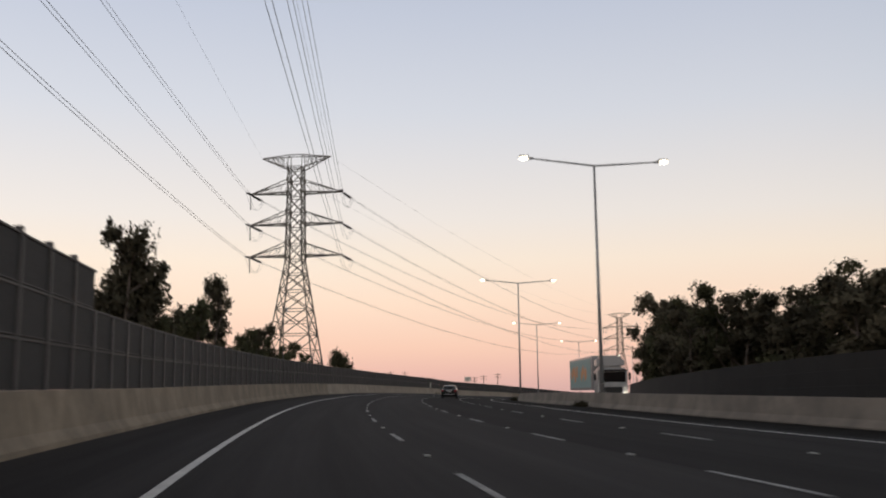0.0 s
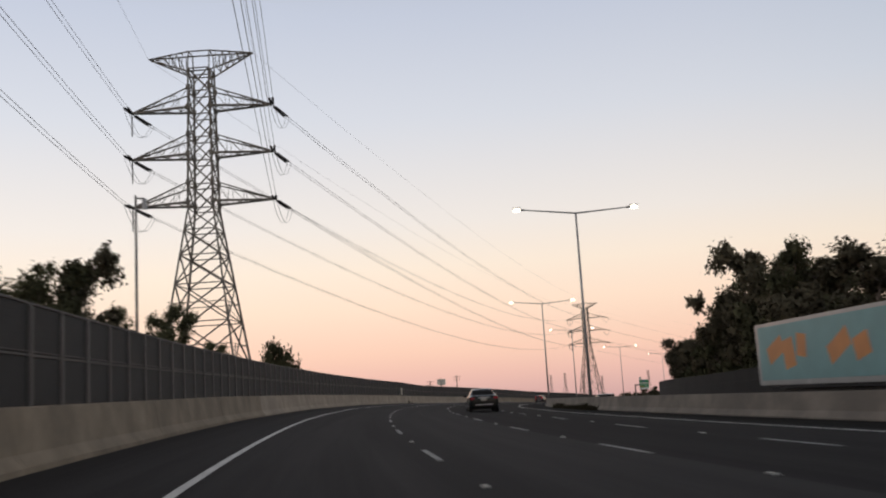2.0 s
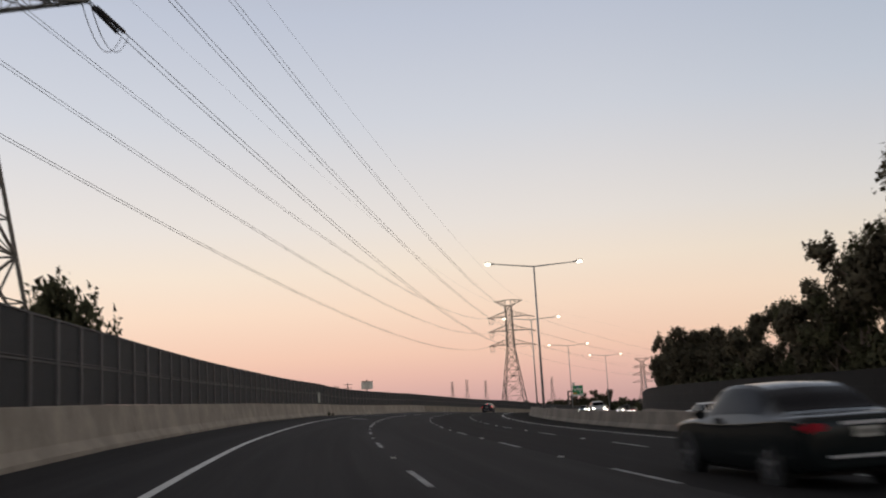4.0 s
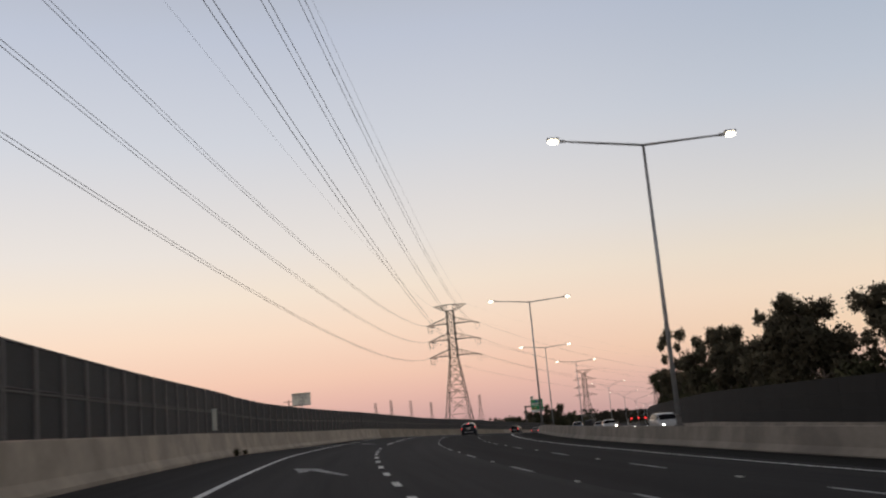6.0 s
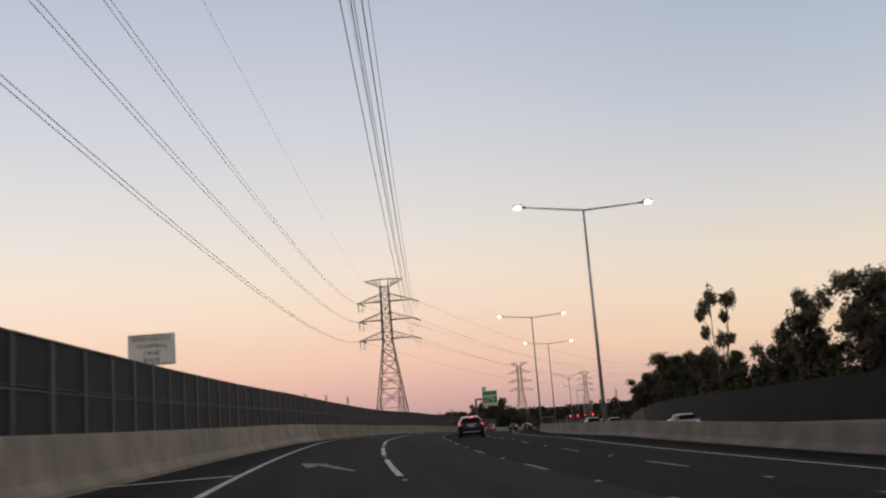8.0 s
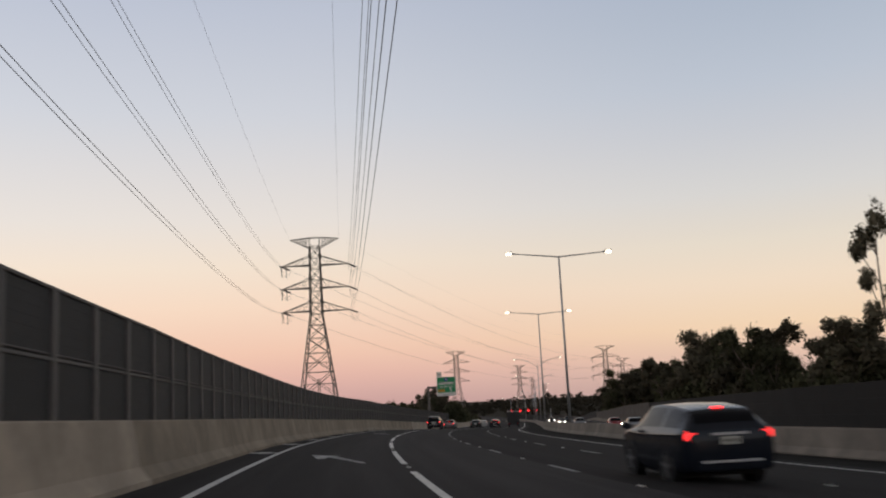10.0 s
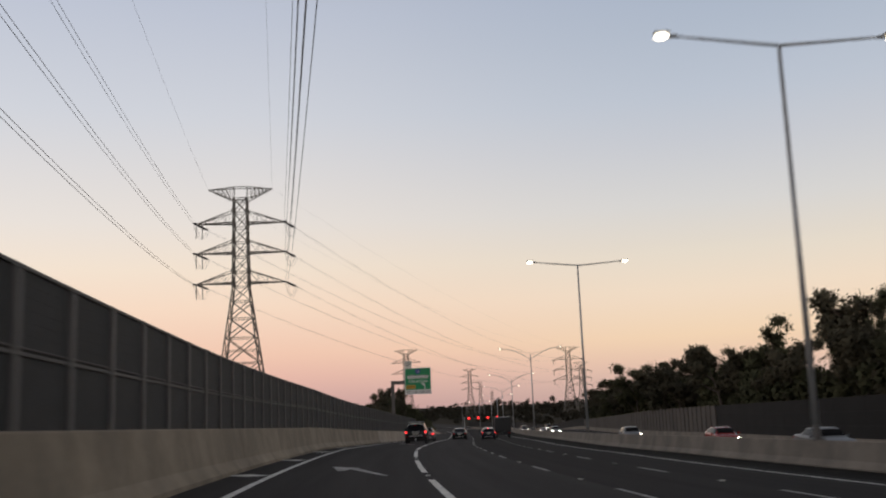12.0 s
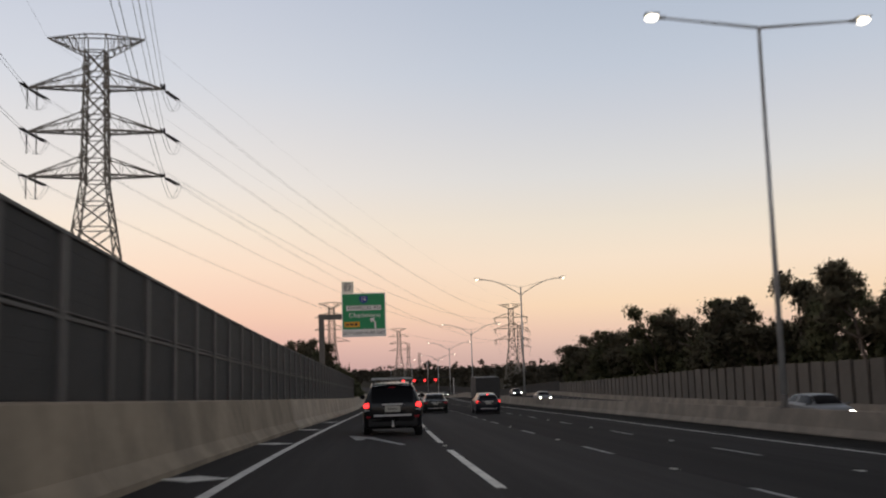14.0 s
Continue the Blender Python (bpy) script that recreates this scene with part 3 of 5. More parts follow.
def ways(i):
    """The unit ways, in a tower's own axes, to the next tower and back to the last."""
    out = []
    for j in (i + 1, i - 1):
        if 0 <= j < len(T):
            v = T[i].inverted() @ T[j].translation
        else:
            v = -(T[i].inverted() @ T[2 * i - j].translation)
        out.append(tuple(Vector((v.x, v.y)).normalized()))
    return out


for i, m in enumerate(T):
    ahead, behind = ways(i)
    tower("transmission_tower", m, "weathered steel lattice transmission tower with three crossarms" if i < 3 else "distant steel lattice transmission tower", zs=ARMS[i], top=PEAK[i][0], tip=PEAK[i][1], near=i in (1, 2), posts=2 if i == 2 else 1, ahead=ahead, behind=behind)


def cable(name, a, b, sag, r, label, group):
    cu = bpy.data.curves.new(name, "CURVE")
    cu.dimensions, cu.bevel_depth, cu.bevel_resolution = "3D", r, 1
    sp = cu.splines.new("POLY")
    n = 56
    sp.points.add(n)
    for i in range(n + 1):
        f = i / n
        p = a.lerp(b, f)
        sp.points[i].co = (p.x, p.y, p.z - sag * 4 * f * (1 - f), 1)
    cu.materials.append(CABLE)
    return tagged(new(name, cu), label, "cable", group)


SAG = [2.0, 6.35, 7.0, 6.0]
for i in range(4):
    ahead, behind = ways(i)[0], ways(i + 1)[1]
    for sx in (-1, 1):
        for z, z2 in zip(ARMS[i], ARMS[i + 1]):
            for dx in (-0.18, 0.18):
                cable("power_cable", T[i] @ string_end(sx, z, dx, ahead), T[i + 1] @ string_end(sx, z2, dx, behind), SAG[i] - (1.4 if i == 0 and sx > 0 else 0), 0.021 if i < 2 else 0.013, "thin grey overhead conductor strung between lattice towers", "overhead conductors")
        cable("earth_wire", T[i] @ Vector((sx * PEAK[i][1], 0, PEAK[i][0])), T[i + 1] @ Vector((sx * PEAK[i + 1][1], 0, PEAK[i + 1][0])), SAG[i] * 0.75, 0.011 if i < 2 else 0.007, "fine overhead earth wire between tower tops", "overhead conductors")


# ---- freeway lamps on the median ----
def lamp(name, m, high, reach, curved=False):
    t = holder(name, m, "tall galvanised double-arm street lamp, lit, on the median barrier", "street lamp", "median street lamps")
    bm = bmesh.new()
    tube(bm, (0, 0, 0.85), (0, 0, high), 0.125, 0.07, 12)
    part("pole", bm, GALV, t, smooth=True)
    bm = bmesh.new()
    box(bm, (0.40, 0.40, 0.05), (0, 0, 0.94), 0.01)
    tube(bm, (0, 0, 0.92), (0, 0, 1.45), 0.142, 0.135, 12)
    for x in (-0.15, 0.15):
        for y in (-0.15, 0.15):
            tube(bm, (x, y, 0.94), (x, y, 1.03), 0.02, sides=6)
    part("base", bm, MAST_STEEL, t)
    for sx in (-1, 1):
        bm = bmesh.new()
        if curved:
            pts = [Vector((sx * reach * f, 0, high + 0.9 * math.sin(f * 1.5) - 1.0 * (1 - f) ** 2 + 0.1)) for f in np.linspace(0, 1, 9)]
            for p, q in zip(pts, pts[1:]):
                tube(bm, p, q, 0.05, 0.045, 8)
            tube(bm, (0, 0, high), pts[5], 0.02, sides=6)
            end = pts[-1]
        else:
            end = Vector((sx * reach, 0, high + (0.42 if sx < 0 else 0.2)))
            tube(bm, (0, 0, high - 0.04), end, 0.065, 0.045, 8)
        part("arm", bm, GALV, t, smooth=True)
        bm = bmesh.new()
        tube(bm, end - Vector((sx * 0.12, 0, 0)), end + Vector((sx * 0.2, 0, 0.02)), 0.075, 0.085, 10)
        box(bm, (0.62, 0.3, 0.07), end + Vector((sx * 0.45, 0, 0.16)), 0.03)
        head = part("lamp_head", bm, GALV, t)
        bm = bmesh.new()
        # straight-arm lenses are oversized, so the glowing shape takes in the lamp's bloom
        size = (0.28, 0.18, 0.13, 1) if curved else (0.58, 0.36, 0.28, 1)
        bmesh.ops.create_uvsphere(bm, u_segments=16, v_segments=10, radius=0.5, matrix=Matrix.Translation(end + Vector((sx * 0.45, 0, 0.0))) @ Matrix.Diagonal(size))
        part("bulb_lens", bm, LAMP_GLOW, head, "glowing warm white lens", True)
    return t


for s, high in ((56.9, 14.90), (119.4, 14.60), (188.3, 14.44), (254.3, 14.94), (324.6, 15.41), (379.4, 16.27), (-9.0, 14.3)):
    lamp("street_lamp", road_pose(s, MED), high, 3.95)
for s, high in ((451.5, 13.51), (513.0, 12.15), (575.0, 12.70), (637.0, 12.70), (703.0, 12.70), (768.0, 12.7), (835.0, 12.7)):
    lamp("street_lamp", road_pose(s, MED), high, 4.6, True)


# ---- signs ----
SIGN_GREEN = surface("sign_green", (0.014, 0.27, 0.10), 0.45, vary=0.08, scale=1.5, bump=0)
SIGN_WHITE = surface("sign_white", (0.8, 0.8, 0.76), 0.45, vary=0.08, scale=1.5, bump=0)
SIGN_CREAM = surface("sign_cream", (0.8, 0.78, 0.68), 0.5, vary=0.1, scale=2, bump=0)
SIGN_YELLOW = surface("sign_yellow", (0.75, 0.36, 0.02), 0.45, vary=0.06, bump=0)
SIGN_BLUE = surface("sign_blue", (0.02, 0.05, 0.26), 0.45, vary=0.06, bump=0)
SIGN_BLACK = surface("sign_black", (0.02, 0.02, 0.02), 0.5, vary=0.06, bump=0)


def lettering(body, high, at, material, parent, name="lettering", squeeze=1.0):
    """Raised letters facing the traffic (towards -y), centred at x, z."""
    cu = bpy.data.curves.new(name, "FONT")
    cu.body, cu.align_x, cu.align_y, cu.size, cu.extrude = body, "CENTER", "CENTER", high / 0.72, 0.004
    cu.materials.append(material)
    ob = new(name, cu)
    ob.parent = parent
    ob.matrix_local = Matrix.Translation((at[0], at[1], at[2])) @ Matrix.Rotation(radians(90), 4, "X") @ Matrix.Diagonal((squeeze, 1, 1, 1))
    return ob


def board(name, w, h, at, material, parent, thick=0.04, bevel=0.015, label=""):
    bm = bmesh.new()
    box(bm, (w, thick, h), at, bevel)
    return part(name, bm, material, parent, label)


def exit_sign():
    t = holder("exit_sign", road_pose(419, 0), "green freeway exit sign on a steel cantilever mast", "road sign")
    cx, lo, hi, w = -1.7, 6.0, 9.5, 3.5
    cz = (lo + hi) / 2
    bm = bmesh.new()
    box(bm, (0.42, 0.42, 7.9), (-5.1, 0.3, 3.95), 0.03)
    part("mast", bm, MAST_STEEL, t)
    bm = bmesh.new()
    box(bm, (3.6, 0.3, 0.42), (-3.3, 0.3, 7.65), 0.02)
    part("cantilever_arm", bm, MAST_STEEL, t)
    for dx in (-1.1, 1.1):
        bm = bmesh.new()
        box(bm, (0.12, 0.1, 3.3), (cx + dx, 0.08, cz), 0.01)
        part("bracket", bm, GALV, t)
    edge = board("sign_border", w, hi - lo, (cx, 0, cz), SIGN_WHITE, t)
    face = board("sign_face", w - 0.12, hi - lo - 0.66, (cx, -0.012, cz + 0.27), SIGN_GREEN, t)
    bm = bmesh.new()
    shield = [(-0.3, 0.28), (0.3, 0.28), (0.36, 0.05), (0.26, -0.22), (0, -0.36), (-0.26, -0.22), (-0.36, 0.05)]
    vs = [bm.verts.new((cx + x, y, hi - 0.5 + z)) for y in (-0.045, -0.02) for x, z in shield]
    n = len(shield)
    bm.faces.new(vs[:n])
    bm.faces.new(vs[n:][::-1])
    for i in range(n):
        bm.faces.new((vs[i], vs[(i + 1) % n], vs[n + (i + 1) % n], vs[n + i]))
    part("route_shield", bm, SIGN_BLUE, t, "blue route shield")
    lettering("15", 0.3, (cx, -0.052, hi - 0.49), SIGN_WHITE, t)
    board("road_name_panel", 2.8, 0.42, (cx, -0.03, hi - 1.2), SIGN_WHITE, t, 0.03)
    lettering("WARRIGAL RD", 0.27, (cx, -0.052, hi - 1.2), SIGN_BLACK, t, squeeze=1.05)
    lettering("Chadstone", 0.38, (cx + 0.05, -0.04, hi - 1.78), SIGN_WHITE, t, squeeze=1.1)
    board("yellow_panel", 1.25, 0.45, (cx - 0.95, -0.03, hi - 2.5), SIGN_YELLOW, t, 0.03)
    for i in range(3):
        board("text_bar", 0.25, 0.16, (cx - 1.3 + i * 0.34, -0.05, hi - 2.5), SIGN_BLACK, t, 0.01, 0.002)
    bm = bmesh.new()
    box(bm, (0.13, 0.02, 0.5), (cx + 0.9, -0.045, hi - 2.6))
    box(bm, (0.13, 0.02, 0.38), (cx + 0.8, -0.045, hi - 2.25), turn=Matrix.Rotation(radians(-40), 4, "Y"))
    box(bm, (0.36, 0.02, 0.12), (cx + 0.68, -0.045, hi - 2.08), turn=Matrix.Rotation(radians(-8), 4, "Y"))
    box(bm, (0.12, 0.02, 0.3), (cx + 0.6, -0.045, hi - 2.18))
    part("exit_arrow", bm, SIGN_WHITE, t)
    lettering("LEFT LANE MUST EXIT", 0.25, (cx, -0.04, lo + 0.3), SIGN_BLACK, t, squeeze=0.98)
    plate = board("exit_number_plate", 0.95, 0.9, (cx - 1.25, 0, hi + 0.48), SIGN_CREAM, t)
    lettering("E7", 0.42, (cx - 1.25, -0.03, hi + 0.38), SIGN_BLACK, t)
    lettering("EXIT", 0.2, (cx - 1.25, -0.03, hi + 0.74), SIGN_BLACK, t)


exit_sign()


def lane_sign():
    t = holder("lane_sign", road_pose(224.5, -5.75), "cream roadside sign above the noise wall warning of the lane end", "road sign")
    board("sign_face", 1.55, 1.05, (0, 0, 3.72), SIGN_CREAM, t)
    for z, w, h in ((4.2, 1.47, 0.025), (3.24, 1.47, 0.025)):
        board("border_line", w, h, (0, -0.024, z), SIGN_BLACK, t, 0.006, 0.001)
    for i, s in enumerate(("EMERGENCY", "STOPPING", "LANE", "ENDS")):
        lettering(s, 0.14, (0, -0.026, 4.07 - 0.235 * i), SIGN_BLACK, t, squeeze=1.12)
    bm = bmesh.new()
    box(bm, (0.09, 0.09, 4.6), (0, 0.07, 1.9), 0.01)
    part("post", bm, GALV, t)


lane_sign()


def help_board():
    t = holder("help_board", road_pose(188.3, -5.36), "small white and blue boards fixed to the noise wall", "sign")
    board("board", 0.24, 0.95, (0, 0, 1.68), SIGN_CREAM, t)
    board("blue_panel", 0.26, 0.62, (-0.5, -0.02, 1.45), SIGN_BLUE, t, 0.03, label="dark blue panel")
    board("blue_panel_strip", 0.2, 0.08, (-0.5, -0.042, 1.62), SIGN_CREAM, t, 0.01, 0.002)
    bm = bmesh.new()
    box(bm, (0.08, 0.08, 1.0), (-0.24, 0.05, 1.6), 0.01)
    box(bm, (0.5, 0.06, 0.08), (-0.16, 0.05, 1.7), 0.01)
    part("bracket", bm, GALV, t)


help_board()


def camera_pole():
    t = holder("camera_pole", road_pose(79.5, -6.1), "slim galvanised pole with a small camera head behind the wall", "pole")
    bm = bmesh.new()
    tube(bm, (0, 0, -0.4), (0, 0, 7.5), 0.055, 0.035, 10)
    part("pole", bm, MAST_STEEL, t, smooth=True)
    bm = bmesh.new()
    box(bm, (0.3, 0.05, 0.05), (0.13, 0, 7.4), 0.01)
    part("bracket", bm, MAST_STEEL, t)
    bm = bmesh.new()
    tube(bm, (0.27, 0, 7.05), (0.27, 0, 7.38), 0.09, 0.07, 10)
    part("camera_head", bm, GALV, t)


camera_pole()


# ---- trees ----
def foliage(rng, billows, leaf, coarse, fine, squash=0.8, bulk=0.27):
    """Foliage in lumpy billows: broad inner sprays and a feathery shell of small drooping leaves. Corners and their outward ways."""
    vs, ns = [], []
    for c, r in billows:
        c = np.array(c)
        q = rng.normal(size=(5, 3)) * 2.2
        phase = rng.uniform(0, 6.28, 5)

        def reach(u):
            return r * (0.86 + 0.09 * np.cos(u @ q.T + phase).sum(1, keepdims=True) / 1.6)

        def ways_out(n):
            u = rng.normal(size=(n, 3))
            return u / np.linalg.norm(u, axis=1)[:, None]

        flat = np.array([1, 1, squash])
        u = ways_out(coarse)
        p = u * reach(u) * rng.uniform(0.04, 0.62, (coarse, 1)) ** 0.6 * flat
        size = [np.full((coarse, 1), bulk * r)]
        at, out = [p], [u]
        tufts = max(4, fine // 14)
        u = ways_out(tufts)
        t = u * reach(u) * rng.uniform(0.62, 1.02, (tufts, 1)) * flat
        k = rng.integers(0, tufts, fine)
        at.append(t[k] + rng.normal(size=(fine, 3)) * 0.145 * r)
        out.append(u[k])
        size.append(np.full((fine, 1), leaf))
        p, out, L = np.concatenate(at) + c, np.concatenate(out), np.concatenate(size) * rng.uniform(0.6, 1.4, (coarse + fine, 1))
        a = rng.normal(size=p.shape) * 0.8 + np.array([0, 0, -0.45])
        a /= np.linalg.norm(a, axis=1)[:, None]
        e = np.cross(a, rng.normal(size=p.shape))
        e /= np.linalg.norm(e, axis=1)[:, None]
        tri = np.stack([p - a * L * 0.75, p + a * L * 0.45 + e * L * 0.42, p + a * L * 0.45 - e * L * 0.42], 1)
        n = np.cross(tri[:, 1] - tri[:, 0], tri[:, 2] - tri[:, 0])
        back = (n * out).sum(1) < 0
        tri[back] = tri[back][:, ::-1]
        vs.append(tri.reshape(-1, 3))
        w = out + np.array([0, 0, 0.15]) + rng.normal(size=out.shape) * 0.25
        ns.append(np.repeat(w / np.linalg.norm(w, axis=1)[:, None], 3, 0))
    return np.concatenate(vs), np.concatenate(ns)


def leaves_mesh(name, v, ways_out, material, parent):
    n = len(v) // 3
    me = bpy.data.meshes.new(name)
    me.vertices.add(len(v))
    me.vertices.foreach_set("co", v.astype(np.float32).ravel())
    me.loops.add(len(v))
    me.loops.foreach_set("vertex_index", np.arange(len(v), dtype=np.int32))
    me.polygons.add(n)
    me.polygons.foreach_set("loop_start", np.arange(0, 3 * n, 3, dtype=np.int32))
    me.materials.append(material)
    me.update()
    me.validate()
    me.normals_split_custom_set_from_vertices(ways_out.tolist())
    ob = new(name, me)
    if parent:
        ob.parent = parent
    return ob


def tree(kind, seed):
    """A tree about 12 m high: tapered trunk and limbs, a crown of many leaves in loose clumps."""
    rng = np.random.default_rng(seed)
    label = {"gum": "tall dark gum tree with an airy clumped crown", "dense": "dense dark green roadside tree", "thin": "slender gum tree with two bare stems and small crowns",
             "bush": "dense dark green roadside shrub"}[kind]
    t = holder({"bush": "shrub"}.get(kind, "tree"), Matrix(), label, {"bush": "shrub"}.get(kind, "tree"), "roadside trees")
    b, clumps = Bars(), []

    def limb(p, d, length, w, depth):
        q, v, k = Vector(p), Vector(d).normalized(), 4
        for i in range(k):
            v = (v + Vector(rng.normal(size=3) * 0.16) + Vector((0, 0, 0.06))).normalized()
            e = q + v * length / k
            b.add(q, e, w * (1 - 0.5 * i / k), w * (1 - 0.5 * (i + 1) / k))
            q = e
            if depth and i >= 1:
                side = Vector((*rng.normal(size=2), 0.55 + 0.3 * rng.random())).normalized()
                limb(q, v * 0.6 + side * 0.8, length * (0.42 + 0.2 * rng.random()), w * 0.45, depth - 1)
        clumps.append((q, 1.15 + 0.8 * rng.random()))

    if kind == "gum":
        for j in range(3):
            a = rng.random() * 6.28 if j == 0 else a + 2.1 + rng.normal() * 0.3
            lean = 0.10 + 0.22 * rng.random()
            q, v, w = Vector((0.25 * math.cos(a), 0.25 * math.sin(a), -0.3)), Vector((lean * math.cos(a), lean * math.sin(a), 1)), 0.30 - 0.04 * j
            tall = 8.4 - 1.5 * j + rng.random()
            for i in range(6):
                v = (v + Vector(rng.normal(size=3) * 0.09)).normalized()
                e = q + v * tall / 6
                b.add(q, e, w * (1 - 0.11 * i), w * (0.89 - 0.11 * i))
                q = e
                for k in range((0, 0, 1, 2, 2, 3)[i]):
                    g = rng.random() * 6.28
                    out = Vector((math.cos(g), math.sin(g), 0.55 + 0.7 * rng.random())).normalized()
                    end = q + out * (1.3 + 1.5 * rng.random())
                    mid = q.lerp(end, 0.5) - Vector((0, 0, 0.15))
                    b.add(q, mid, w * 0.42, w * 0.3)
                    b.add(mid, end, w * 0.3, w * 0.16)
                    clumps.append((end, 0.85 + 0.65 * rng.random()))
            clumps.append((q + Vector((0, 0, 0.7)), 1.1 + 0.4 * rng.random()))
    elif kind == "thin":
        b2 = Bars()
        for stem, lean, pads in ((b, -0.055, ((6.4, -1.1, 0.7), (7.3, 0.5, 0.75), (8.0, -1.3, 0.65), (10.2, -1.2, 0.8), (10.9, -0.2, 0.9), (9.5, -1.7, 0.55))),
                                 (b2, 0.15, ((7.4, 1.5, 0.6), (9.2, 1.2, 0.6), (10.6, 2.3, 0.7), (10.5, 1.4, 0.65)))):
            at = [Vector((lean * z + (0.35 if stem is b2 else 0) + rng.normal() * 0.07, rng.normal() * 0.06, z)) for z in (-0.3, 2, 4, 6, 7.8, 9.2, 10.2)]
            for k in range(6):
                stem.add(at[k], at[k + 1], 0.2 - 0.022 * k, 0.178 - 0.022 * k)
            for z, x, r in pads:
                q = min(at, key=lambda p: abs(p.z - z + 1.3))
                e = Vector((x, rng.normal() * 0.3, z))
                stem.add(q, e, 0.08, 0.035)
                clumps.append((e, r * 1.22))
    elif kind == "dense":
        limb((0, 0, -0.3), (0, 0, 1), 8.5, 0.4, 2)
        for i in range(26):
            a, z = rng.random() * 6.28, 1.5 + 9.3 * rng.random()
            r = 3.1 * math.sqrt(max(0.05, 1 - ((z - 5.2) / 6.4) ** 2)) * (0.6 + 0.5 * rng.random())
            c = Vector((r * math.cos(a), r * math.sin(a), z))
            b.add(Vector((0, 0, z * 0.6)), c, 0.1, 0.04)
            clumps.append((c, 1.1 + 0.8 * rng.random()))
    else:
        limb((0, 0, -0.2), (0.1, 0, 1), 3.0, 0.16, 1)
        for i in range(22):
            a, z = rng.random() * 6.28, 0.5 + 4.9 * rng.random()
            r = 3.0 * math.sqrt(max(0.05, 1 - (z / 6.2) ** 2)) * (0.5 + 0.6 * rng.random())
            clumps.append((Vector((r * math.cos(a), r * math.sin(a) * 0.7, z)), 0.9 + 0.7 * rng.random()))
    b.make("trunk", BARK, t, "pale grey-brown trunk and limbs")
    if kind == "thin":
        b2.make("trunk", BARK, t, "slim pale second stem")
    leaf, coarse, fine = {"gum": (0.2, 85, 380), "dense": (0.2, 75, 290), "thin": (0.16, 70, 520), "bush": (0.22, 60, 150)}[kind]
    leaves, ways_out = foliage(rng, clumps, leaf, coarse, fine)
    t["high"] = float(np.percentile(leaves[:, 2], 99.5))
    leaves_mesh("crown", leaves, ways_out, LEAF if kind in ("gum", "thin") else LEAF_B, t)
    return t


KINDS = [tree("gum", 11), tree("gum", 22), tree("gum", 33), tree("gum", 44), tree("dense", 5), tree("dense", 6), tree("thin", 7), tree("bush", 8), tree("bush", 9)]
used = [False] * len(KINDS)


TOPS = [k["high"] for k in KINDS]
for k in KINDS:
    del k["high"]


def plant(k, s, d, high, spread=None):
    p = road_at(s, d)
    p.z = ground_z(p.x, p.y)
    top = road_at(s, d, high).z
    f = max((top - p.z) / TOPS[k], 0.2)
    w = spread if spread else f
    m = Matrix.Translation(p) @ Matrix.Rotation(random.uniform(0, 6.28), 4, "Z") @ Matrix.Diagonal((w, w, f, 1))
    if not used[k]:
        KINDS[k].matrix_basis, used[k] = m, True
        return KINDS[k]
    ob = copy_thing(KINDS[k], Matrix())
    ob.matrix_basis = m
    return ob


# distance along the road, height above it, share of the full width
RIGHT_TREES = [(65.7, 10.5, 1), (73.5, 10.8, 1), (83.2, 12.4, 1), (90, 12, 1), (97, 11.2, 1), (103, 12.6, 1), (111, 12, 1), (119, 12.2, 1), (127, 11.8, 1), (136, 14, 1), (141, 13.6, 0.9), (147, 15.5, 0.8), (152.5, 17.6, 0.75), (158, 17.2, 0.7),
               (165.5, 14.6, 0.6), (173, 13.6, 0.6), (181, 12.6, 0.65), (188, 11.4, 0.7), (196, 11.2, 0.75), (206, 9.9, 0.9), (214, 10.4, 0.9), (222, 11.2, 0.9), (231, 11.2, 0.9), (240, 11.4, 0.9), (248, 11.8, 0.8), (254, 9.6, 0.8), (261, 11.6, 0.8), (266.5, 12.6, 0.8), (274, 12, 0.65),
               (281.5, 9.3, 0.6), (288, 8.2, 0.7), (296, 8.8, 0.8), (307, 8.6, 0.8), (316, 9.2, 0.9), (327, 9.8, 0.9), (338, 10.5, 0.9), (347, 11.4, 1), (356, 10.8, 1), (363, 11.8, 1), (370, 12.8, 0.8), (376, 12, 0.5), (379.5, 13.3, 0.5), (386, 9.8, 0.9), (393, 9.4, 0.9), (406.5, 13.7, 0.8), (410, 10.5, 0.8),
               (414, 11.4, 0.9), (423, 11.8, 0.9), (429.5, 12.4, 0.8), (436, 10.1, 1.26), (443, 11.1, 1.15), (452, 12.3, 1.03), (460, 10.9, 1.26), (470, 12.3, 1.03), (478, 10.7, 1.26), (487, 10.1, 1.38), (498, 10.5, 1.38), (512, 10.7, 1.38), (526, 10.9, 1.38), (541, 10.9, 1.38)]
for i, (s, h, w) in enumerate(RIGHT_TREES):
    airy = 205 < s < 300
    plant((0, 1, 3 if airy else 4, 2, 3, 1 if airy else 5)[i % 6], s, 37.6 + (i * 37 % 7) * 0.5, h, h / 12.5 * w * (1.2 if airy else 1.0 if i % 3 == 2 else 1.38))
plant(6, 309, 37.5, 16.6, 0.95)
for i in range(28):
    s = 62 + i * 16.8 + random.uniform(-2, 2)
    if 208 < s < 262:
        continue
    plant((4, 5, 7, 0, 8, 5)[i % 6], s, 42 + random.uniform(0, 6), 6.6 + random.uniform(0.3, 2.2), 0.95)
